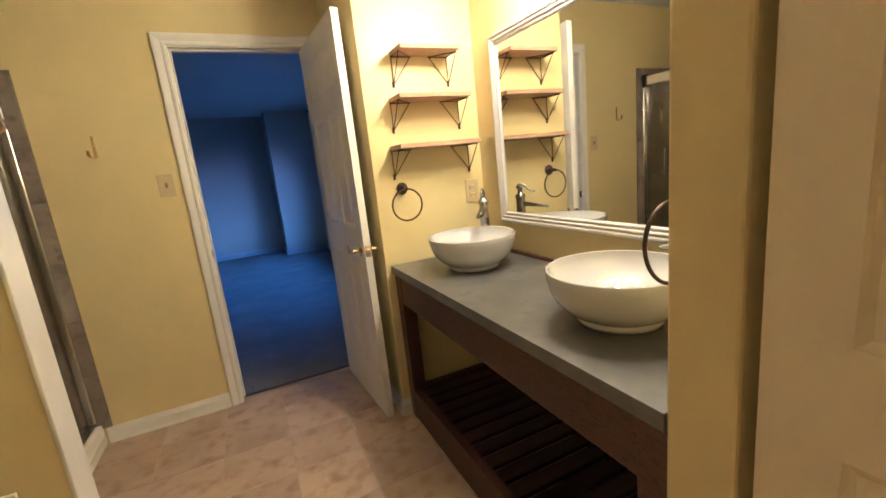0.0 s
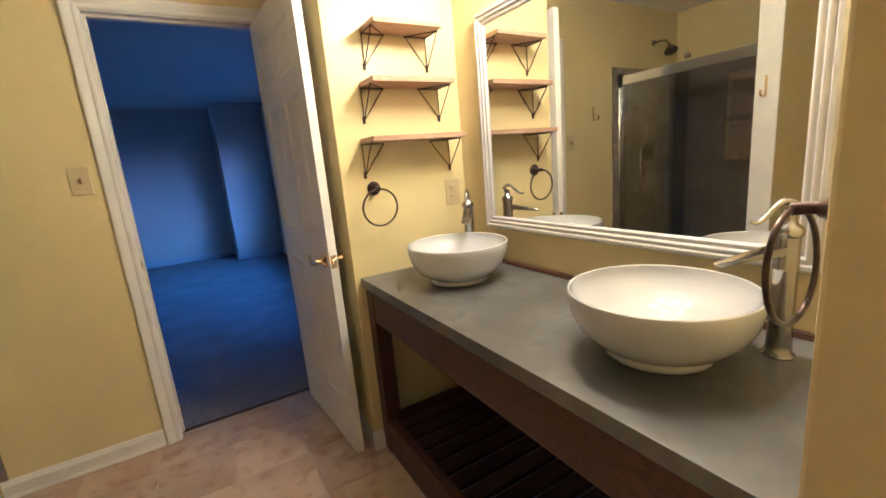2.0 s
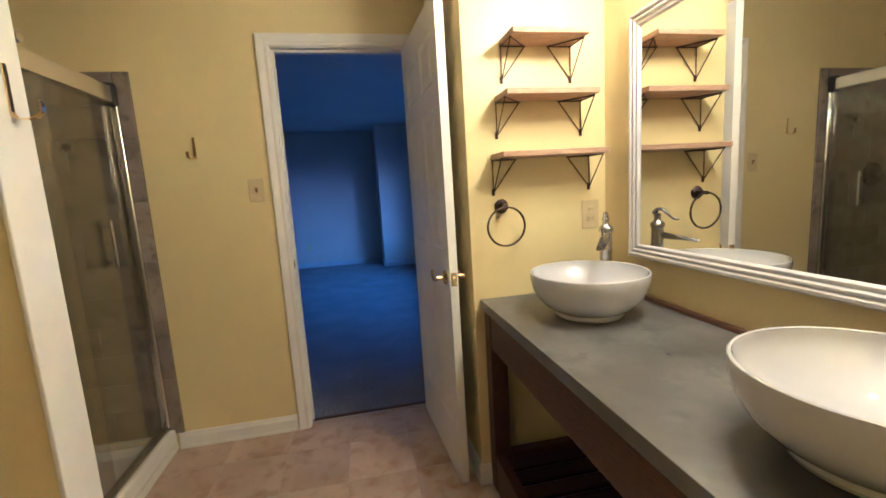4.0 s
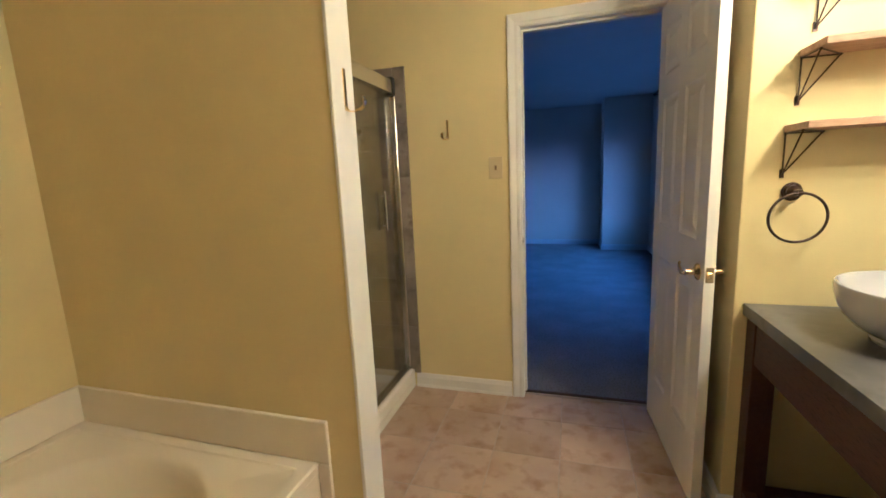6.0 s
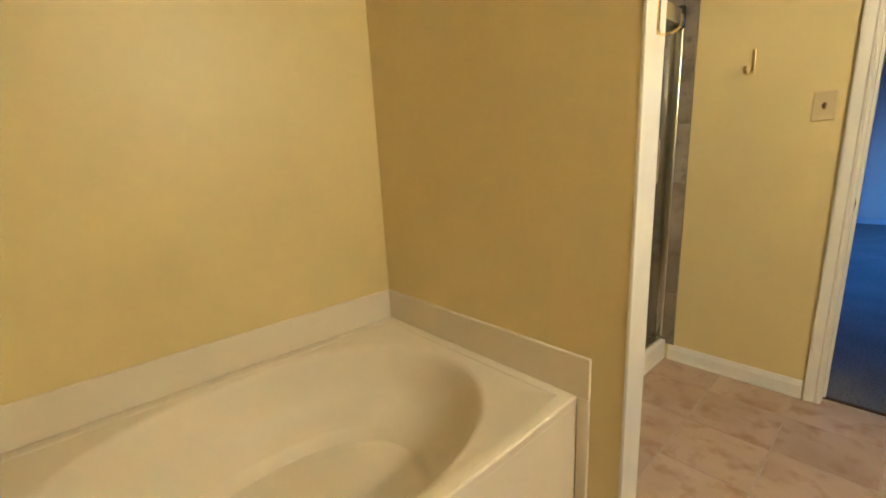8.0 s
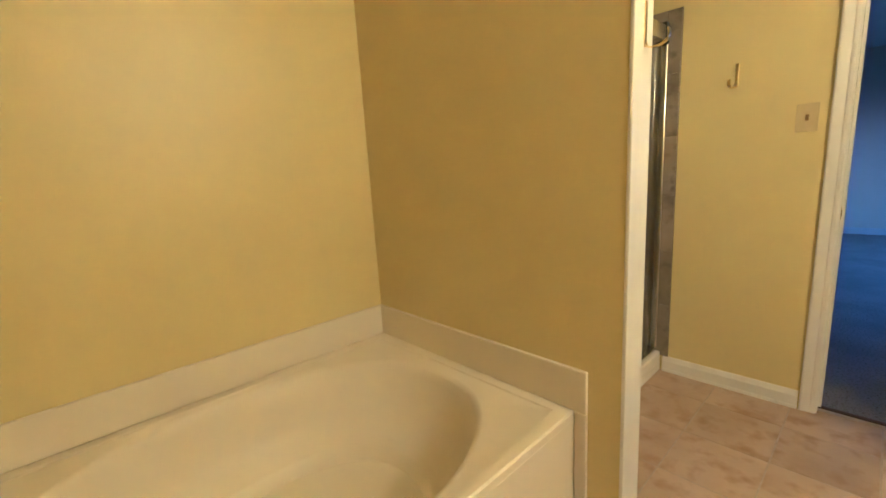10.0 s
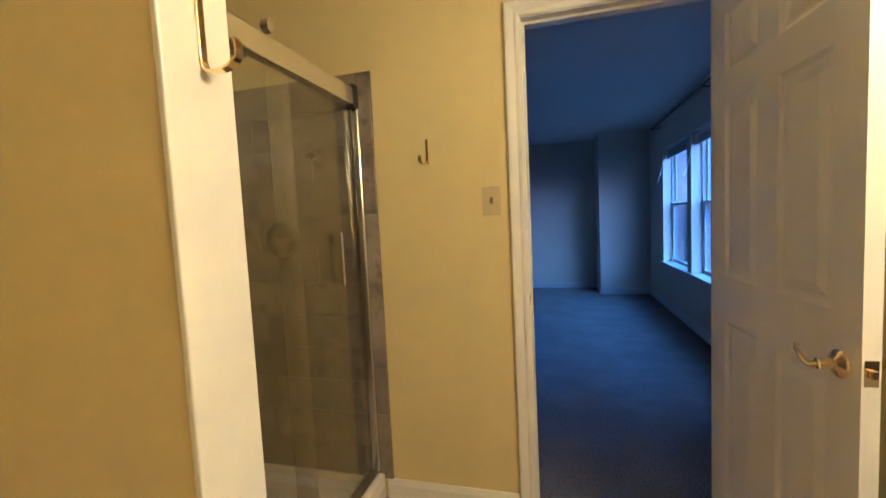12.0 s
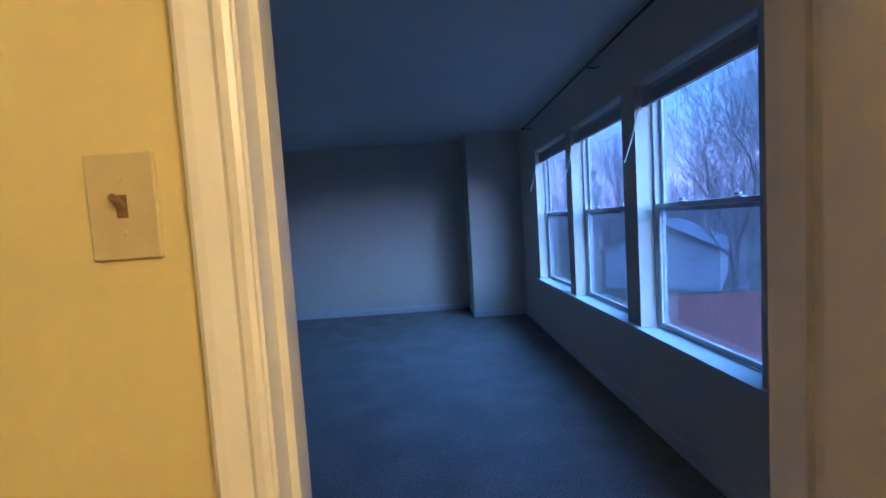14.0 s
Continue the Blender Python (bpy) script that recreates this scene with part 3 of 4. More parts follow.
YA, YB = WING + 0.004, SHELFWALL - 0.004
for lx in ((0.702, 0.772), (1.185, 1.255)):
    for ly in ((YA, YA + 0.07), (YB - 0.07, YB)):
        vpart("leg", [(lx[0], lx[1], ly[0], ly[1], F, 0.7745)])
vpart("front_apron", [(0.706, 0.728, YA + 0.07, YB - 0.07, 0.622, 0.7745)])
vpart("back_apron", [(1.225, 1.247, YA + 0.07, YB - 0.07, 0.622, 0.7745)])
for ly in (YA + 0.01, YB - 0.03):
    vpart("side_apron", [(0.772, 1.185, ly, ly + 0.02, 0.622, 0.7745)])
vpart("front_rail", [(0.704, 0.744, YA + 0.07, YB - 0.07, F + 0.004, 0.142)], ESPRESSO)
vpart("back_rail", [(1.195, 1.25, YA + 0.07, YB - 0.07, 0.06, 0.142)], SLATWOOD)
n_slat = 16
pitch = (YB - YA - 0.14) / n_slat
for i in range(n_slat):
    y0 = YA + 0.07 + i * pitch
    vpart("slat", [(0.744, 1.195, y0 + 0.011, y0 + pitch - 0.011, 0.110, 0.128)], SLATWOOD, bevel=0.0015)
for ly in (YA, YB - 0.07):
    vpart("side_rail", [(0.772, 1.185, ly + 0.01, ly + 0.05, 0.06, 0.142)])
top = thing("vanity_countertop", (0.97, vy, 0.775), "mottled grey slate-look countertop over the dark vanity", "countertop")
part("slab", boxed((0.688 - ox, EAST - 0.002 - ox, WING + 0.002 - vy, SHELFWALL - 0.002 - vy, 0, CT - 0.775), bevel=0.0015), COUNTER, top)
part("back_strip", boxed((EAST - 0.016 - ox, EAST - 0.003 - ox, WING + 0.003 - vy, SHELFWALL - 0.003 - vy, CT - 0.774, CT - 0.775 + 0.018), bevel=0.002), EDGEWOOD, top, "thin brown wooden strip along the wall")


def vessel_sink(x, y, label):
    t = thing("vessel_sink", (x, y, CT), label, "sink", "vessel sinks")
    outer = [(0.0, 0.0), (0.108, 0.0), (0.117, 0.003), (0.120, 0.011), (0.117, 0.019), (0.132, 0.027), (0.157, 0.044), (0.179, 0.070), (0.193, 0.100), (0.199, 0.128), (0.2005, 0.146), (0.199, 0.153), (0.196, 0.155)]
    inner = [(0.192, 0.1535), (0.1895, 0.1405), (0.186, 0.1321), (0.18, 0.1219), (0.17, 0.109), (0.155, 0.0943), (0.135, 0.0792), (0.11, 0.0646), (0.08, 0.0515), (0.05, 0.0422), (0.024, 0.037), (0.0, 0.035)]
    bm = bmesh.new()
    lathe(bm, outer + inner, steps=56)
    part("bowl", bm, PORCELAIN, t, "", True)
    bm = bmesh.new()
    lathe(bm, [(0, 0.041), (0.018, 0.040), (0.024, 0.0365), (0.024, 0.0345)], steps=24)
    part("drain", bm, NICKEL, t, "brushed nickel drain", True)
    bm = bmesh.new()
    lathe(bm, [(0.0, 0.0), (0.008, 0.0), (0.009, -0.002), (0.0, -0.003)], (0, 0, 0), 16, "x")
    ov = part("overflow_hole", bm, RUBBER, t, "dark overflow hole", True)
    ov.location, ov.rotation_euler = (-0.176, 0.02, 0.101), (0, radians(-22), radians(174))
    return t


vessel_sink(0.985, 2.857, "white porcelain vessel sink under the wooden shelves")
vessel_sink(0.977, 2.012, "white porcelain vessel sink beside the stub wall")


def water_drop(x, y, r):
    """A small bead of water lying on the countertop."""
    t = thing("water_drop", (x, y, CT + 0.0002), "small clear water drop on the grey countertop", "water drop", "water drops")
    part("bead", lathe(bmesh.new(), [(0, 0), (r, 0), (r * 0.94, r * 0.25), (r * 0.7, r * 0.45), (0, r * 0.55)], steps=14), WATER, t, "", True)


for wx, wy, wr in ((1.215, 2.698, 0.003), (0.979, 2.464, 0.004), (1.106, 2.459, 0.0025), (1.062, 1.838, 0.004), (1.052, 1.868, 0.003), (1.070, 1.815, 0.0025)):
    water_drop(wx, wy, wr)


def faucet(x, y, turn, label):
    """Tall pump-style vessel faucet; its spout points to +x before its turn."""
    t = thing("vessel_faucet", (x, y, CT), label, "faucet", "vessel faucets", turn=turn)
    bm = bmesh.new()
    lathe(bm, [(0, 0), (0.030, 0), (0.031, 0.004), (0.027, 0.009), (0.0245, 0.014), (0.023, 0.03), (0.0225, 0.19), (0.0235, 0.193), (0.0235, 0.197), (0.0225, 0.20), (0.0225, 0.262), (0.026, 0.266), (0.027, 0.276), (0.024, 0.284), (0.015, 0.290), (0.012, 0.298), (0.012, 0.306), (0.014, 0.312), (0.013, 0.320), (0.0, 0.324)], steps=32)
    part("body", bm, NICKEL, t, "", True)
    bm = bmesh.new()
    rows = []
    for i in range(9):
        q = i / 8
        xx, zz = 0.012 + 0.130 * q, 0.246 - 0.030 * q
        w, dpt, th = 0.019 - 0.004 * q, 0.026 - 0.019 * q, 0.0022
        out = [(-w, 0), (-w * 0.8, -dpt * 0.75), (0, -dpt), (w * 0.8, -dpt * 0.75), (w, 0)]
        inn = [(w - th, 0), (w * 0.8 - th, -dpt * 0.75 + th), (0, -dpt + th), (-w * 0.8 + th, -dpt * 0.75 + th), (-w + th, 0)]
        rows.append([bm.verts.new((xx, a, zz + b)) for a, b in out + inn])
    for a, b in zip(rows, rows[1:]):
        for j in range(10):
            bm.faces.new((a[j], a[(j + 1) % 10], b[(j + 1) % 10], b[j]))
    bm.faces.new(rows[0])
    bm.faces.new(rows[-1][::-1])
    part("spout", bm, NICKEL, t, "open trough spout", True)
    pts, rad = [], []
    for q, up in ((0, 0.318), (0.06, 0.328), (0.14, 0.334), (0.24, 0.336), (0.34, 0.334), (0.44, 0.328), (0.54, 0.319), (0.64, 0.309), (0.74, 0.301), (0.84, 0.296), (0.93, 0.296), (1.0, 0.299)):
        pts.append((-0.014 + 0.092 * q, 0, up))
        rad.append(0.0086 - 0.0050 * q)
    bm = bmesh.new()
    ring_tube(bm, pts, rad, 10)
    part("lever", bm, NICKEL, t, "curved pump lever", True)
    return t


faucet(1.150, 3.007, radians(229), "tall brushed nickel pump-style faucet beside the far sink")
faucet(1.142, 1.840, radians(150), "tall brushed nickel pump-style faucet beside the near sink")

# ---- vanity light over the mirror ----
lamp = thing("vanity_light", (EAST, 2.38, 2.16), "brushed nickel three-bulb vanity light above the mirror", "wall lamp")
part("back_plate", boxed((-0.022, -0.001, -0.36, 0.36, -0.045, 0.045), bevel=0.006), NICKEL, lamp)
for dy, reach in ((-0.2, -0.115), (0.0, -0.15), (0.2, -0.115)):
    bm = bmesh.new()
    ring_tube(bm, [(-0.02, dy, 0), (reach + 0.04, dy, 0.012), (reach + 0.005, dy, -0.002), (reach, dy, -0.02)], 0.007, 10)
    lathe(bm, [(0, -0.02), (0.02, -0.02), (0.022, -0.03), (0.020, -0.055), (0, -0.056)], (reach, dy, 0), 20)
    arm = part("socket_arm", bm, NICKEL, lamp, "", True)
    bm = bmesh.new()
    bmesh.ops.create_uvsphere(bm, u_segments=16, v_segments=10, radius=0.030, matrix=Matrix.Translation((reach, dy, -0.088)))
    part("bulb", bm, BULB, arm, "glowing warm globe bulb", True)

# ---- bathtub ----
TX0, TX1, TY0, TY1, TZ = WEST, -0.66, 1.0, PART_S, 0.405
tub = thing("bathtub", ((TX0 + TX1) / 2, (TY0 + TY1) / 2, 0), "almond acrylic soaking bathtub set against beige walls", "bathtub")
tcx, tcy = (TX0 + TX1) / 2, (TY0 + TY1) / 2
bx, by = -1.195 - tcx, 1.835 - tcy
N = 96


def oval(a, b, z, e=2.3, dx=0.0, dy=0.0):
    out = []
    for j in range(N):
        q = 2 * math.pi * j / N
        c, s = math.cos(q), math.sin(q)
        out.append((bx + dx + a * math.copysign(abs(c) ** (2 / e), c), by + dy + b * math.copysign(abs(s) ** (2 / e), s), z))
    return out


def rect_ring(x0, x1, y0, y1, z):
    out = []
    for j in range(N):
        q = 2 * math.pi * j / N
        c, s = math.cos(q), math.sin(q)
        k = min(((x1 - bx) if c > 0 else (bx - x0)) / max(abs(c), 1e-6), ((y1 - by) if s > 0 else (by - y0)) / max(abs(s), 1e-6))
        out.append([bx + c * k, by + s * k, z])
    for cxx, cyy in ((x0, y0), (x0, y1), (x1, y0), (x1, y1)):
        best = min(out, key=lambda p: (p[0] - cxx) ** 2 + (p[1] - cyy) ** 2)
        best[0], best[1] = cxx, cyy
    return out


X0, X1, Y0, Y1 = TX0 - tcx + 0.001, TX1 - tcx, TY0 - tcy + 0.001, TY1 - tcy - 0.001
loops = [rect_ring(X0, X1, Y0, Y1, TZ - 0.03), rect_ring(X0, X1, Y0, Y1, TZ - 0.006), rect_ring(X0 + 0.005, X1 - 0.006, Y0 + 0.005, Y1 - 0.005, TZ),
         rect_ring(X0 + 0.05, X1 - 0.05, Y0 + 0.05, Y1 - 0.05, TZ), rect_ring(X0 + 0.056, X1 - 0.057, Y0 + 0.056, Y1 - 0.056, TZ - 0.005),
         oval(0.488, 0.678, TZ - 0.006), oval(0.476, 0.665, TZ - 0.010), oval(0.466, 0.655, TZ - 0.022), oval(0.457, 0.643, TZ - 0.05), oval(0.442, 0.620, TZ - 0.14),
         oval(0.424, 0.585, TZ - 0.20), oval(0.400, 0.555, TZ - 0.245), oval(0.362, 0.510, TZ - 0.270), oval(0.335, 0.482, TZ - 0.290), oval(0.328, 0.475, TZ - 0.296), oval(0.308, 0.452, TZ - 0.345), oval(0.285, 0.425, TZ - 0.358), oval(0.1, 0.15, TZ - 0.362)]
bm = bmesh.new()
vr = [[bm.verts.new(p) for p in lp] for lp in loops]
for a, b in zip(vr, vr[1:]):
    for j in range(N):
        bm.faces.new((a[j], a[(j + 1) % N], b[(j + 1) % N], b[j]))
bm.faces.new(vr[-1])
part("basin", bm, ACRYLIC, tub, "", True)
part("apron", boxed((X1 - 0.022, X1 - 0.002, Y0, Y1, F, TZ - 0.032), bevel=0.003), ACRYLIC, tub, "plain almond front apron")
part("side_splash", boxed((X0, X0 + 0.016, Y0, Y1, TZ + 0.001, 0.553), bevel=0.005), ACRYLIC, tub, "low almond splash strip along the wall")
bm = boxed((X0 + 0.017, -0.616 - tcx, Y1 - 0.015, Y1, TZ + 0.001, 0.553), (X1 + 0.001, -0.616 - tcx, Y1 - 0.015, Y1, F, TZ), bevel=0.004)
part("end_splash", bm, ACRYLIC, tub, "almond splash strip with a leg down to the floor")

# ---- shower ----
SX = -0.885
sh = thing("shower_enclosure", ((WEST + SX) / 2, (PART_N + DOORWALL) / 2, 0), "sliding glass shower enclosure on a white curbed base", "shower enclosure")
scx, scy = (WEST + SX) / 2, (PART_N + DOORWALL) / 2
bm = bmesh.new()
box(bm, WEST + 0.001 - scx, -0.845 - scx, PART_N + 0.001 - scy, DOORWALL - 0.001 - scy, F, 0.018)
box(bm, -0.935 - scx, -0.845 - scx, PART_N + 0.001 - scy, DOORWALL - 0.001 - scy, 0.0185, 0.088, bevel=0.008)
part("base", bm, TRIM, sh, "white acrylic shower base with a raised curb")
bm = bmesh.new()
lathe(bm, [(0, 0.0205), (0.045, 0.0205), (0.052, 0.0185)], (0, 0, 0), 24)
part("drain_cover", bm, CHROME, sh, "round chrome drain", True)
scr = thing("door_frame_group", (SX, scy, 0.088))
scr.parent = sh
scr.location = (SX - scx, 0, 0.088)
part("sill_track", boxed((-0.028, 0.022, PART_N - scy + 0.002, DOORWALL - scy - 0.012, 0.0005, 0.02), bevel=0.003), CHROME, scr)
part("header_rail", boxed((-0.020, 0.022, PART_N - scy + 0.002, DOORWALL - scy - 0.058, 1.690, 1.765), bevel=0.004), CHROME, scr)
part("header_stop", boxed((-0.016, 0.024, DOORWALL - scy - 0.055, DOORWALL - scy - 0.013, 1.684, 1.782), bevel=0.003), RUBBER, scr, "black plastic header stop")
for yy in (DOORWALL - scy - 0.034, PART_N - scy + 0.008):
    part("wall_channel", box(bmesh.new(), -0.012, 0.026, yy, yy + 0.022, 0.022, 1.683, bevel=0.0095, seg=5), CHROME, scr, "bright chrome wall channel", True)
part("sliding_panel", boxed((-0.0135, -0.0075, 3.33 - scy, 3.880 - scy, 0.024, 1.688)), SHOWERGLASS, scr, "clear sliding glass panel")
part("fixed_panel", boxed((0.0035, 0.0095, PART_N + 0.03 - scy, 3.42 - scy, 0.024, 1.688)), SHOWERGLASS, scr, "clear fixed glass panel")
bm = bmesh.new()
ring_tube(bm, [(0.016, 3.690 - scy, 0.93), (0.016, 3.690 - scy, 1.145)], 0.007, 12)
for zz in (0.955, 1.12):
    ring_tube(bm, [(-0.0075, 3.690 - scy, zz), (0.016, 3.690 - scy, zz)], 0.005, 10)
part("pull_handle", bm, CHROME, scr, "slim chrome pull bar", True)
for yy in (3.33,):
    bm = bmesh.new()
    lathe(bm, [(0, 0.026), (0.020, 0.024), (0.022, 0.012), (0.022, 0.0)], (0, yy - scy, 1.798), 24, "x")
    part("roller", bm, CHROME, scr, "round chrome roller", True)

for o in list(scr.children):
    o.parent = sh
    o.location = Vector(o.location) + scr.location
bpy.data.objects.remove(scr)

valve = thing("shower_valve", (-1.305, DOORWALL - 0.010, 1.204), "round brushed nickel shower valve with a lever", "shower valve")
bm = bmesh.new()
lathe(bm, [(0, 0), (0.084, 0), (0.085, -0.004), (0.074, -0.010), (0.035, -0.014), (0.030, -0.03), (0.026, -0.05), (0, -0.052)], (0, 0, 0), 36, "y")
part("trim_plate", bm, DARKNICKEL, valve, "", True)
part("lever", ring_tube(bmesh.new(), [(0, -0.045, 0), (0.04, -0.055, -0.002), (0.085, -0.06, 0.004)], [0.011, 0.008, 0.006], 10), NICKEL, valve, "", True)
head = thing("wall_shower", (-1.375, DOORWALL - 0.002, 2.155), "brushed nickel shower head on a bent arm", "shower head")
bm = bmesh.new()
lathe(bm, [(0, 0), (0.03, 0), (0.028, -0.008), (0.01, -0.012)], (0, 0, 0), 24, "y")
ring_tube(bm, [(0, 0, 0), (0.0, -0.07, 0.0), (0.02, -0.13, -0.015), (0.04, -0.165, -0.05)], 0.009, 10)
part("arm", bm, NICKEL, head, "", True)
bm = bmesh.new()
lathe(bm, [(0, 0.03), (0.014, 0.03), (0.018, 0.012), (0.05, -0.028), (0.056, -0.04), (0.05, -0.046), (0, -0.045)], (0, 0, 0), 28)
hd = part("spray_head", bm, NICKEL, head, "", True)
hd.location, hd.rotation_euler = (0.055, -0.185, -0.085), (radians(-24), radians(-14), 0)
hk = thing("shower_hook", (-1.111, DOORWALL - 0.010, 1.585), "small dark square hook on the shower tiles", "hook")
part("plate", boxed((-0.02, 0.02, -0.008, 0, -0.018, 0.018), bevel=0.002), BRONZE, hk)
part("prong", boxed((-0.017, -0.009, -0.026, -0.008, -0.018, -0.008), (0.009, 0.017, -0.026, -0.008, -0.018, -0.008), bevel=0.001), BRONZE, hk)

# ---- bedroom shell ----
WINS = [(5.0, 5.94), (6.11, 7.07), (7.21, 8.25)]
WZ0, WZ1 = 0.566, 2.035
rows = [(BED_E, 1.5, BED_S, 9.75, -0.06, WZ0 - 0.029), (BED_E, 1.5, BED_S, 9.75, WZ1, 2.5)]
ys = [BED_S] + [v for w in WINS for v in w] + [9.75]
for a, b in zip(ys[0::2], ys[1::2]):
    rows.append((BED_E, 1.5, a, b, WZ0 - 0.029, WZ1))
for a, b in WINS:
    rows.append((BED_E + 0.0985, 1.5, a, b, WZ0 - 0.029, WZ0))
structure("wall_bedroom_east", boxed(*rows), BEDROOM_PAINT, "pale bedroom wall with three windows")
structure("wall_bedroom_north", boxed((-3.3, BED_E, BED_N, 9.75, -0.06, 2.5)), BEDROOM_PAINT, "pale far bedroom wall")
structure("wall_bedroom_west", boxed((-3.3, BED_W, BED_S, BED_N, -0.06, 2.5)), BEDROOM_PAINT, "pale bedroom side wall")
structure("wall_pillar", boxed((0.615, BED_E, 9.03, BED_N, -0.06, 2.45)), BEDROOM_PAINT, "pale boxed-out corner of the bedroom")
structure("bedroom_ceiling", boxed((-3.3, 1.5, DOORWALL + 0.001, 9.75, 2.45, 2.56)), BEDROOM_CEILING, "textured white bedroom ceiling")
structure("bedroom_carpet", boxed((-3.3, 1.5, DOORWALL + 0.0755, 9.75, -0.15, C)), CARPET, "short grey bedroom carpet")
baseboard(BED_W, BED_N, 0.615 - BED_W, "x")
baseboard(0.602, 9.03, BED_E - 0.602, "x")
baseboard(0.615, 9.03, BED_N - 9.03, "y")
baseboard(BED_E, BED_S, 9.03 - BED_S, "y")

# ---- windows ----
for i, (y0, y1) in enumerate(WINS):
    yc = (y0 + y1) / 2
    w = y1 - y0
    win = structure(f"window_{i + 1}", boxed((0.10, 0.165, -w / 2, -w / 2 + 0.020, 0.002, WZ1 - WZ0), (0.10, 0.165, w / 2 - 0.020, w / 2, 0.002, WZ1 - WZ0),
                    (0.10, 0.165, -w / 2 + 0.020, w / 2 - 0.020, WZ1 - WZ0 - 0.025, WZ1 - WZ0), (0.10, 0.165, -w / 2 + 0.020, w / 2 - 0.020, 0.002, 0.010), bevel=0.003), WINFRAME, "white double-hung bedroom window looking onto the dusk garden")
    tagged(win, category="window")
    win.location = (BED_E, yc, WZ0)
    hw, mid, hi = w / 2 - 0.020, 0.732, WZ1 - WZ0 - 0.025
    for nm, x, za, zb in (("upper_sash", 0.138, mid - 0.022, hi), ("lower_sash", 0.108, 0.010, mid + 0.027)):
        fr = 0.026
        s = part(nm, boxed((x, x + 0.026, -hw, -hw + fr, za, zb), (x, x + 0.026, hw - fr, hw, za, zb), (x, x + 0.026, -hw + fr, hw - fr, za, za + fr), (x, x + 0.026, -hw + fr, hw - fr, zb - fr, zb), bevel=0.003), WINFRAME, win)
        pane = part("pane", boxed((x + 0.011, x + 0.015, -hw + fr, hw - fr, za + fr, zb - fr)), PANE, s, "window glass tinted to dim the view outside")
        pane.visible_shadow = False
    screen = part("insect_screen", boxed((0.150, 0.1515, -hw + 0.01, hw - 0.01, 0.011, mid)), SCREEN, win, "fine grey insect screen over the lower half")
    screen.visible_shadow = False
    for dy in (-w * 0.22, w * 0.22):
        bm = bmesh.new()
        box(bm, 0.108, 0.134, dy - 0.028, dy + 0.028, mid + 0.0225, mid + 0.032, bevel=0.003)
        box(bm, 0.112, 0.128, dy - 0.01, dy + 0.022, mid + 0.0375, mid + 0.049, bevel=0.003)
        part("sash_lock", bm, WINFRAME, win, "white sash lock")
    # raised blind
    bl = thing("window_blind", (BED_E + 0.050, yc, WZ1 - 0.026), "raised mini blind stacked under its headrail", "window blind", "window blinds")
    part("headrail", boxed((-0.014, 0.016, -w / 2 + 0.01, w / 2 - 0.01, -0.030, -0.001), bevel=0.002), WINFRAME, bl, "white metal headrail")
    bm = bmesh.new()
    for k in range(15):
        z = -0.032 - k * 0.0042
        box(bm, -0.013 + 0.001 * (k % 2), 0.013 + 0.001 * (k % 2), -w / 2 + 0.015, w / 2 - 0.015, z - 0.0026, z)
    part("slat_stack", bm, SLATS, bl, "tightly stacked blind slats", kind="stuff")
    part("bottom_rail", boxed((-0.014, 0.014, -w / 2 + 0.015, w / 2 - 0.015, -0.108, -0.096), bevel=0.003), WINFRAME, bl)
    part("wand", ring_tube(bmesh.new(), [(-0.022, w / 2 - 0.05, -0.03), (-0.085, w / 2 - 0.02, -0.30), (-0.12, w / 2 + 0.0, -0.42)], 0.004, 8), WINFRAME, bl, "thin clear tilt wand", True)
    part("cord", ring_tube(bmesh.new(), [(-0.022, w / 2 - 0.12, -0.03), (-0.03, w / 2 - 0.11, -0.5), (-0.026, w / 2 - 0.115, -0.95)], 0.0016, 6), WINFRAME, bl, "thin lift cord", True)
structure("window_sill", boxed((BED_E - 0.032, BED_E - 0.001, WINS[0][0] - 0.09, WINS[-1][1] + 0.09, WZ0 - 0.028, WZ0 + 0.001), *[(BED_E - 0.001, BED_E + 0.098, a + 0.001, b - 0.001, WZ0 - 0.028, WZ0 + 0.001) for a, b in WINS], bevel=0.0), WINFRAME, "long white window sill board")

rod = thing("curtain_rod", (1.24, 6.9, 2.33), "thin black curtain rod above the bedroom windows", "curtain rod")
bm = ring_tube(bmesh.new(), [(0, -2.0, 0), (0, 1.5, 0)], 0.008, 12)
part("rod", bm, RUBBER, rod, "", True)
for dy in (-1.98, -0.49, 1.42):
    part("bracket", ring_tube(bmesh.new(), [(0.089, dy, -0.012), (0.05, dy, -0.02), (0, dy, -0.011)], 0.006, 8), RUBBER, rod, "", True)
for dy in (-2.0, 1.5):
    bm = bmesh.new()
    bmesh.ops.create_uvsphere(bm, u_segments=12, v_segments=8, radius=0.017, matrix=Matrix.Translation((0, dy, 0)))
    part("finial", bm, RUBBER, rod, "", True)

# ---- outdoors ----
GZ = -2.7
bm = bmesh.new()
bmesh.ops.create_grid(bm, x_segments=2, y_segments=2, size=1500)
g = structure("ground", bm, GRASS, "dull winter lawn at dusk")
g.location = (0, 0, GZ)
structure("house_wall_below", boxed((-3.3, 1.5, 0, 9.75, GZ, -0.151)), SIDING, "lower storey wall of the house")
structure("roof_slab", boxed((-3.5, 1.7, -0.2, 9.9, 2.561, 2.8)), ROOF, "flat cover over the rooms")

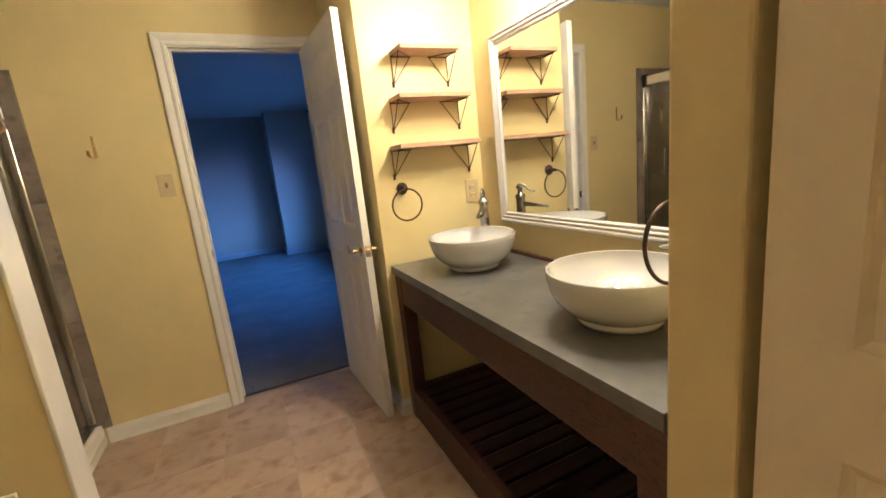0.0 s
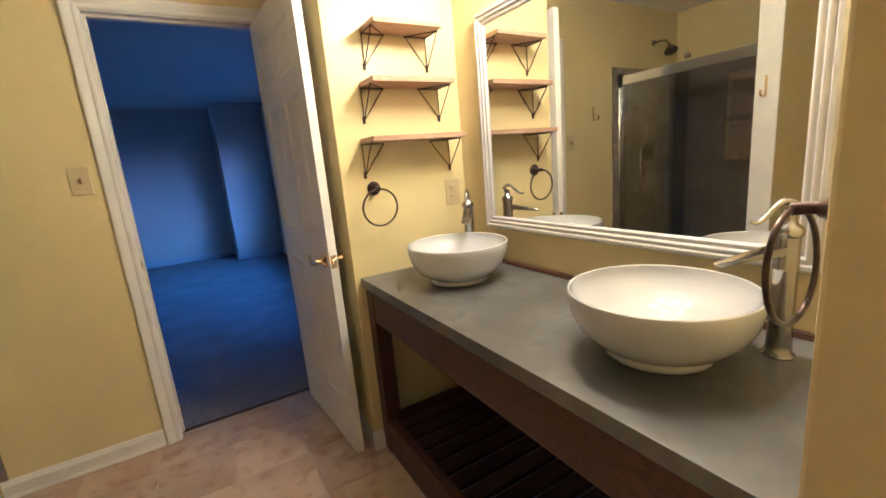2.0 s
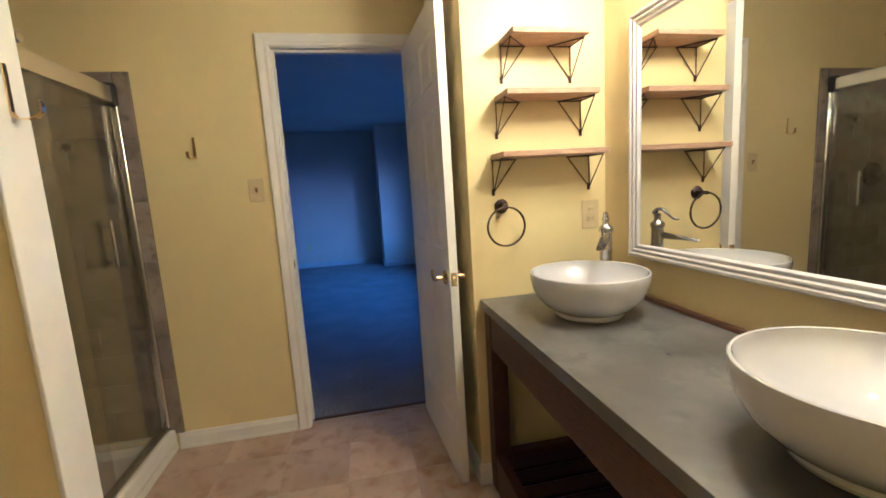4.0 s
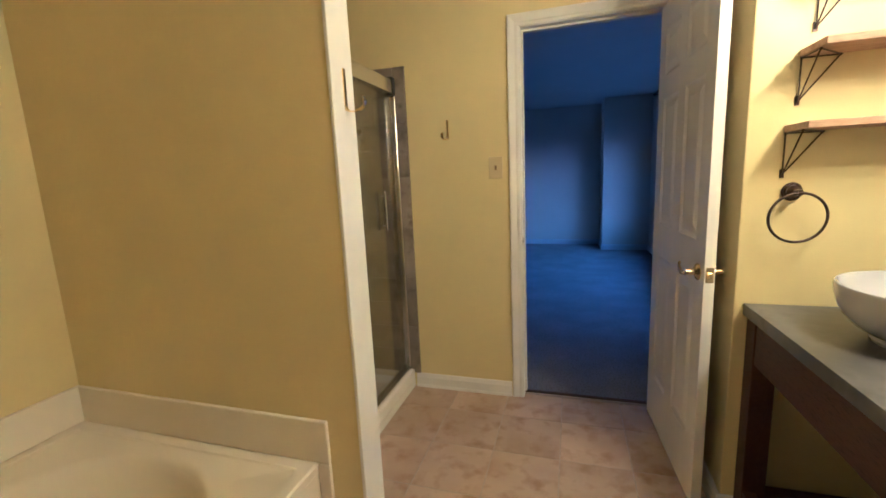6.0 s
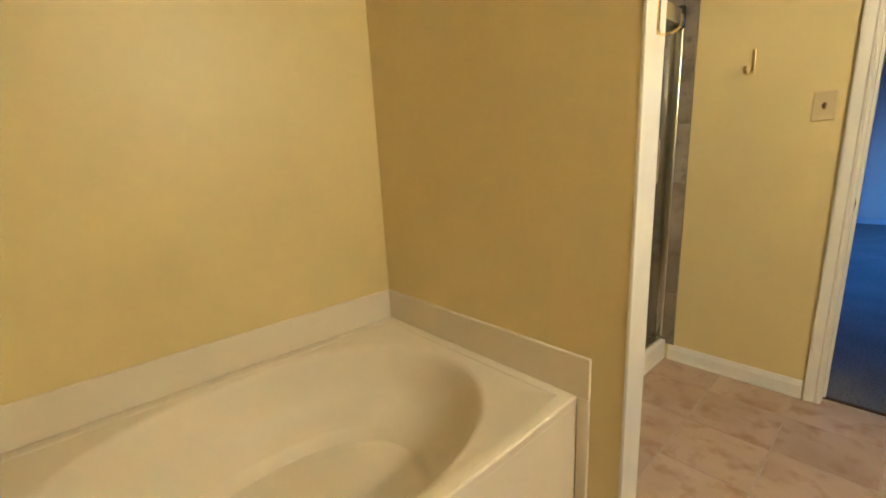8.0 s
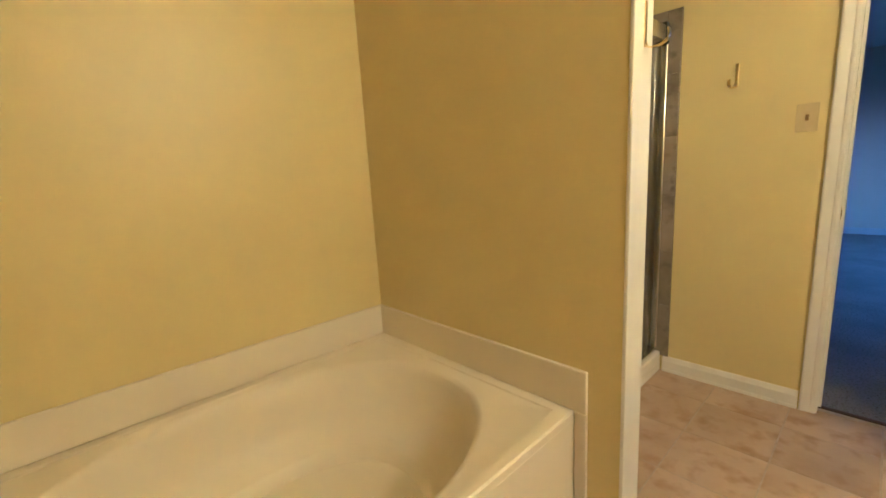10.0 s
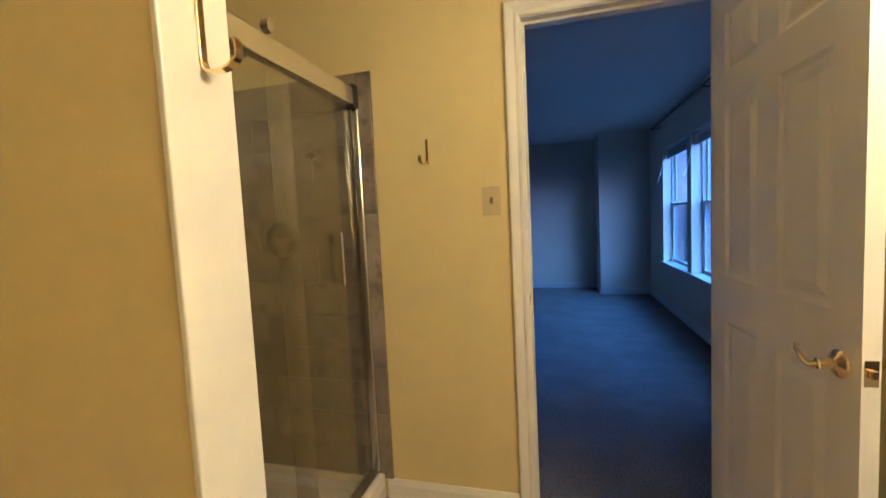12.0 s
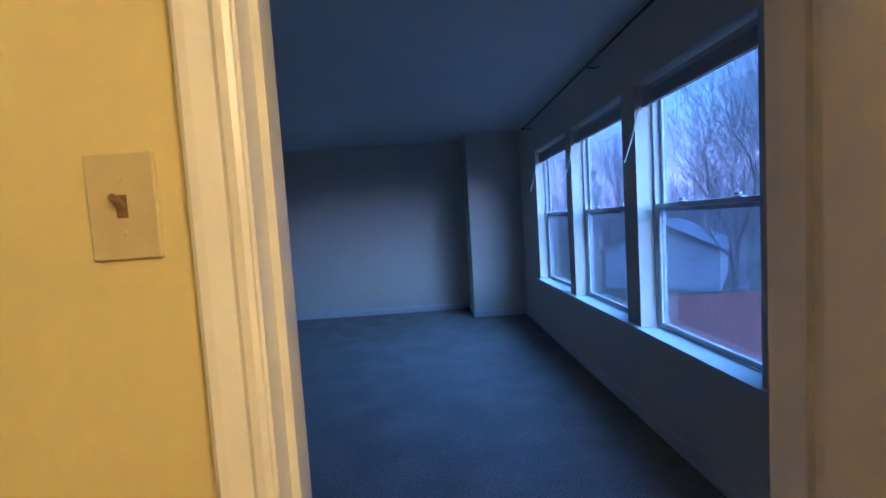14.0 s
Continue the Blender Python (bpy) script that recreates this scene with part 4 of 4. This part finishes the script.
fence = thing("garden_fence", (1.6, 13.0, GZ), "weathered reddish wooden board fence across the garden", "fence")
part("rail", boxed((0, 14, 0.025, 0.07, 0.4, 0.49), (0, 14, 0.025, 0.07, 1.5, 1.59)), FENCE, fence)
bm = boxed((0, 0.13, 0, 0.022, 0.03, 1.9), bevel=0.0)
first = part("board", bm, FENCE, fence)
for k in range(1, 98):
    o = new("board", first.data)
    o.parent = fence
    o.location = (k * 0.142, 0, 0.02 * math.sin(k * 1.7))


def garage(ax, ay, bx_, by_, eave, ridge, label):
    """A gabled outbuilding whose gable end runs from a to b, with its length going away."""
    L = math.hypot(bx_ - ax, by_ - ay)
    WXC = 4.1
    t = thing("outbuilding", (ax, ay, GZ), label, "outbuilding", turn=math.atan2(by_ - ay, bx_ - ax))
    bm = bmesh.new()
    e, r = eave - GZ, ridge - GZ
    front = [bm.verts.new(p) for p in ((0, 0, 0), (L, 0, 0), (L, 0, e), (L / 2, 0, r), (0, 0, e))]
    back = [bm.verts.new(v.co + Vector((0, 7, 0))) for v in front]
    bm.faces.new(front)
    bm.faces.new(back[::-1])
    for j in range(5):
        bm.faces.new((front[j], back[j], back[(j + 1) % 5], front[(j + 1) % 5]))
    wl_ = part("wall", bm, SIDING, t, "white sided walls")
    bm = bmesh.new()
    k = 0
    while 0.05 + k * 0.2 < r - 0.25:
        z = 0.05 + k * 0.2
        half = L / 2 if z < e else L / 2 * (r - z) / (r - e)
        box(bm, L / 2 - half + 0.02, L / 2 + half - 0.02, -0.018, -0.002, z, z + 0.185)
        k += 1
    part("siding_board", bm, SIDING, t, "overlapping white siding boards", kind="stuff")
    bm = bmesh.new()
    for s in (-1, 1):
        pts = [(L / 2, r + 0.06), (L / 2 + s * (L / 2 + 0.3), e - 0.08)]
        v = []
        for y in (-0.3, 7.3):
            for th in (0, 0.09):
                v.append([bm.verts.new((x, y, z + th)) for x, z in pts])
        (a0, a1), (b0, b1), (c0, c1), (d0, d1) = v
        for q in ((a0, a1, c1, c0), (b0, b1, d1, d0), (a0, a1, b1, b0), (c0, c1, d1, d0), (a1, c1, d1, b1), (a0, c0, d0, b0)):
            bm.faces.new(q)
    part("roof", bm, ROOF, t, "grey shingled gable roof")
    wf = part("window", boxed((WXC - 0.32, WXC + 0.32, -0.05, -0.0185, 1.05, 1.8)), WINFRAME, t, "small white louvred window")
    for z in (1.12, 1.35, 1.58):
        part("louvre", boxed((WXC - 0.26, WXC + 0.26, -0.056, -0.051, z, z + 0.15)), RUBBER, wf, "dark louvre opening")
    return t


garage(9.3, 25.2, 13.3, 22.0, -0.75, 0.55, "white gabled garage with a small louvred window behind the fence")


def bare_tree(at, height, seed, label, spread=0.62, depth=6, lean=(0, 0), twig=0.009, girth=0.017, name="bare_tree"):
    """Trunk with limbs that fork again and again into fine twigs."""
    rnd = random.Random(seed)
    t = thing(name, at, label, "tree", "bare trees")
    trunk, crown = bmesh.new(), bmesh.new()

    def grow(p, d, length, r, level):
        pts, rad = [p], [r]
        k = 4 if level < 2 else 3
        cur, dd = p, d
        for i in range(k):
            dd = (dd + Vector((rnd.uniform(-1, 1), rnd.uniform(-1, 1), rnd.uniform(-0.25, 0.55))) * 0.13).normalized()
            cur = cur + dd * length / k
            pts.append(cur)
            rad.append(max(twig * 0.5, r * (1 - 0.38 * (i + 1) / k)))
        ring_tube(trunk if level == 0 else crown, pts, rad, 8 if level == 0 else (6 if level < 3 else 3), caps=False)
        if level >= depth:
            return
        n = rnd.choice((5, 6)) if level < 2 else rnd.choice((3, 4, 4))
        for i in range(n):
            q = rnd.uniform(0, 2 * math.pi)
            away = Vector((math.cos(q), math.sin(q), rnd.uniform(0.1, 0.9)))
            nd = (dd * (1 - spread * 0.55) + away * spread * rnd.uniform(0.6, 1.1)).normalized()
            start = pts[-1] if i == 0 else pts[rnd.randint(max(1, k - 2), k)]
            grow(start, nd, length * rnd.uniform(0.62, 0.82), rad[-1] * rnd.uniform(0.42, 0.64), level + 1)

    grow(Vector((0, 0, -0.1)), Vector((*lean, 1)).normalized(), height * 0.22, height * girth, 0)
    part("trunk", trunk, BARK, t, "", True)
    part("crown", crown, BARK, t, "leafless forking branches")
    return t


bare_tree((9.1, 15.35, GZ), 14.0, 6, "tall bare tree with a wide crown behind the fence", 0.5, 6, girth=0.019, twig=0.007)
bare_tree((6.6, 21.5, GZ), 12.0, 11, "bare tree beyond the fence near the garage", 0.5, 5)
bare_tree((17.5, 21.0, GZ), 13.0, 23, "bare tree at the side of the garden", 0.5, 5)
bare_tree((14.5, 33.0, GZ), 15.0, 31, "bare tree standing behind the garage", 0.5, 5)

bm = bmesh.new()
rnd = random.Random(4)
for k in range(900):
    a = rnd.uniform(math.radians(5), math.radians(88))
    dist = rnd.uniform(50, 80)
    x, y = dist * math.cos(a), dist * math.sin(a)
    hgt = rnd.uniform(4, 8)
    p = Vector((x, y, GZ))
    ring_tube(bm, [p, p + Vector((rnd.uniform(-0.4, 0.4), rnd.uniform(-0.4, 0.4), hgt))], [0.07, 0.02], 4, caps=False)
    for j in range(9):
        s = p + Vector((0, 0, hgt * rnd.uniform(0.25, 0.9)))
        ring_tube(bm, [s, s + Vector((rnd.uniform(-1.6, 1.6), rnd.uniform(-1.6, 1.6), rnd.uniform(0.5, 2.2)))], [0.035, 0.012], 3, caps=False)
far = part("distant_woods", bm, FARWOOD, None, "distant bare woods at the horizon", kind="stuff")
tagged(far, category="trees")


# ---- tiles, last ----
def chip(w, d, h, b):
    """A tile from its centre: bottom left off, top edge eased by b."""
    me = bpy.data.meshes.new("tile")
    vs = []
    for z, i in ((-h, 0), (-b, 0), (0, b)):
        vs += [(-w / 2 + i, -d / 2 + i, z), (w / 2 - i, -d / 2 + i, z), (w / 2 - i, d / 2 - i, z), (-w / 2 + i, d / 2 - i, z)]
    fs = [(8, 9, 10, 11)]
    for o in (0, 4):
        for j in range(4):
            k = (j + 1) % 4
            fs.append((o + j, o + k, o + 4 + k, o + 4 + j))
    me.from_pydata(vs, [], fs)
    me.update()
    return me


chips = {}


def lay(parent, x, y, z, w, d, mat, name="tile", rot=None, h=0.008, b=0.0012):
    key = (round(w, 3), round(d, 3), mat.name, h)
    if key not in chips:
        chips[key] = chip(w, d, h, b)
        chips[key].materials.append(mat)
    o = new(name, chips[key])
    o.parent = parent
    o.location = (x, y, z)
    if rot:
        o.rotation_euler = rot
    return o


P, JOINT = 0.3125, 0.0055
x_edges = [0.070 + P * k for k in range(-6, 6)]
y_edges = [3.382 + P * k for k in range(-11, 4)]
blocked = [(WEST - 1, -0.836, PART_N, DOORWALL), (WEST - 1, -0.66, 0, PART_S), (SIDEWALL, 3, SHELFWALL, 5), (0.80, 3, 0, 1.535)]
for xa, xb in zip(x_edges, x_edges[1:]):
    for ya, yb in zip(y_edges, y_edges[1:]):
        x0, x1, y0, y1 = max(xa, -0.845 if ya > 2.6 else -0.66), min(xb, EAST), max(ya, SOUTH), min(yb, DOORWALL + 0.035)
        if x1 - x0 < 0.03 or y1 - y0 < 0.03:
            continue
        mx, my = (x0 + x1) / 2, (y0 + y1) / 2
        if any(a <= mx <= b and c <= my <= d for a, b, c, d in blocked):
            continue
        lay(floor, mx, my, F, x1 - x0 - JOINT, y1 - y0 - JOINT, TILE, h=0.006)

# shower tiles: thin backing, rows of planks in broken bond
ROW = 0.1555
TZ0 = 0.064
surround = structure("shower_surround", boxed((WEST + 0.001, -0.803, DOORWALL - 0.007, DOORWALL - 0.001, TZ0, 1.93), (WEST + 0.001, WEST + 0.007, PART_N + 0.001, NY0, TZ0, 1.93), (WEST + 0.001, WEST + 0.007, NY1, DOORWALL - 0.008, TZ0, 1.93),
                                              (WEST + 0.001, WEST + 0.007, NY0, NY1, TZ0, NZ0), (WEST + 0.001, WEST + 0.007, NY0, NY1, NZ1, 1.93), (WEST - 0.089, WEST - 0.086, NY0, NY1, NZ0, NZ1),
                                              (WEST + 0.008, -0.90, PART_N + 0.001, PART_N + 0.007, TZ0, 1.93)), SHGROUT, "grouted backing of the shower tiles")


def plank_wall(along, a0, a1, fixed, normal_rot, skip=None):
    for r in range(12):
        z0 = TZ0 + r * ROW
        off = (0.0, 0.31, 0.155)[r % 3]
        s = a0 - off
        while s < a1 - 0.02:
            p0, p1 = max(s, a0), min(s + 0.61, a1)
            s += 0.61
            if p1 - p0 < 0.03:
                continue
            mz = z0 + ROW / 2
            mid_ = (p0 + p1) / 2
            if skip and skip(p0, p1, z0, z0 + ROW):
                continue
            loc = (mid_, fixed, mz) if along == "x" else (fixed, mid_, mz)
            lay(surround, *loc, p1 - p0 - 0.003, ROW - 0.003, SHTILE, "tile", normal_rot, h=0.005, b=0.0008)


plank_wall("x", WEST + 0.014, -0.875, DOORWALL - 0.012, (radians(90), 0, 0))
cut = [TZ0 + ROW * k for k in range(13)]
for k, (z0, z1) in enumerate(zip(cut, cut[1:])):
    off = (0.0, 0.31, 0.155)[k % 3]
    edges = sorted({PART_N + 0.014, DOORWALL - 0.014, *[q for q in (DOORWALL - off - 0.61 * n for n in range(1, 3)) if q > PART_N + 0.05]})
    inside = z1 > NZ0 + 0.01 and z0 < NZ1 - 0.01
    for a, b in zip(edges, edges[1:]):
        spans = [(a, min(b, NY0)), (max(a, NY1), b)] if inside else [(a, b)]
        for p0, p1 in spans:
            if p1 - p0 > 0.03:
                lay(surround, WEST + 0.012, (p0 + p1) / 2, (z0 + z1) / 2, p1 - p0 - 0.003, ROW - 0.003, SHTILE, "tile", (radians(90), 0, radians(90)), h=0.005, b=0.0008)
rnd = random.Random(9)
z = NZ0 + 0.002
while z < NZ1 - 0.02:
    y, hh = NY0 + 0.002, 0.047
    while y < NY1 - 0.02:
        ww = min(rnd.choice((0.05, 0.075, 0.10)), NY1 - 0.002 - y)
        lay(surround, WEST - 0.080, y + ww / 2, z + hh / 2, ww - 0.002, hh - 0.002, TILE, "tile", (radians(90), 0, radians(90)), h=0.005, b=0.001)
        y += ww
    z += 0.048
structure("niche_shelf", boxed((WEST - 0.079, WEST + 0.012, NY0 + 0.001, NY1 - 0.001, 1.43, 1.448), bevel=0.002), SHTILE, "grey tile shelf in the shower niche")
plank_wall("x", WEST + 0.014, -0.905, PART_N + 0.012, (radians(90), 0, radians(180)))
for k in range(6):
    lay(surround, -0.8385, DOORWALL - 0.012, TZ0 + 0.311 * (k + 0.5), 0.068, 0.308, SHTILE, "tile", (radians(90), 0, 0), h=0.005, b=0.0012)
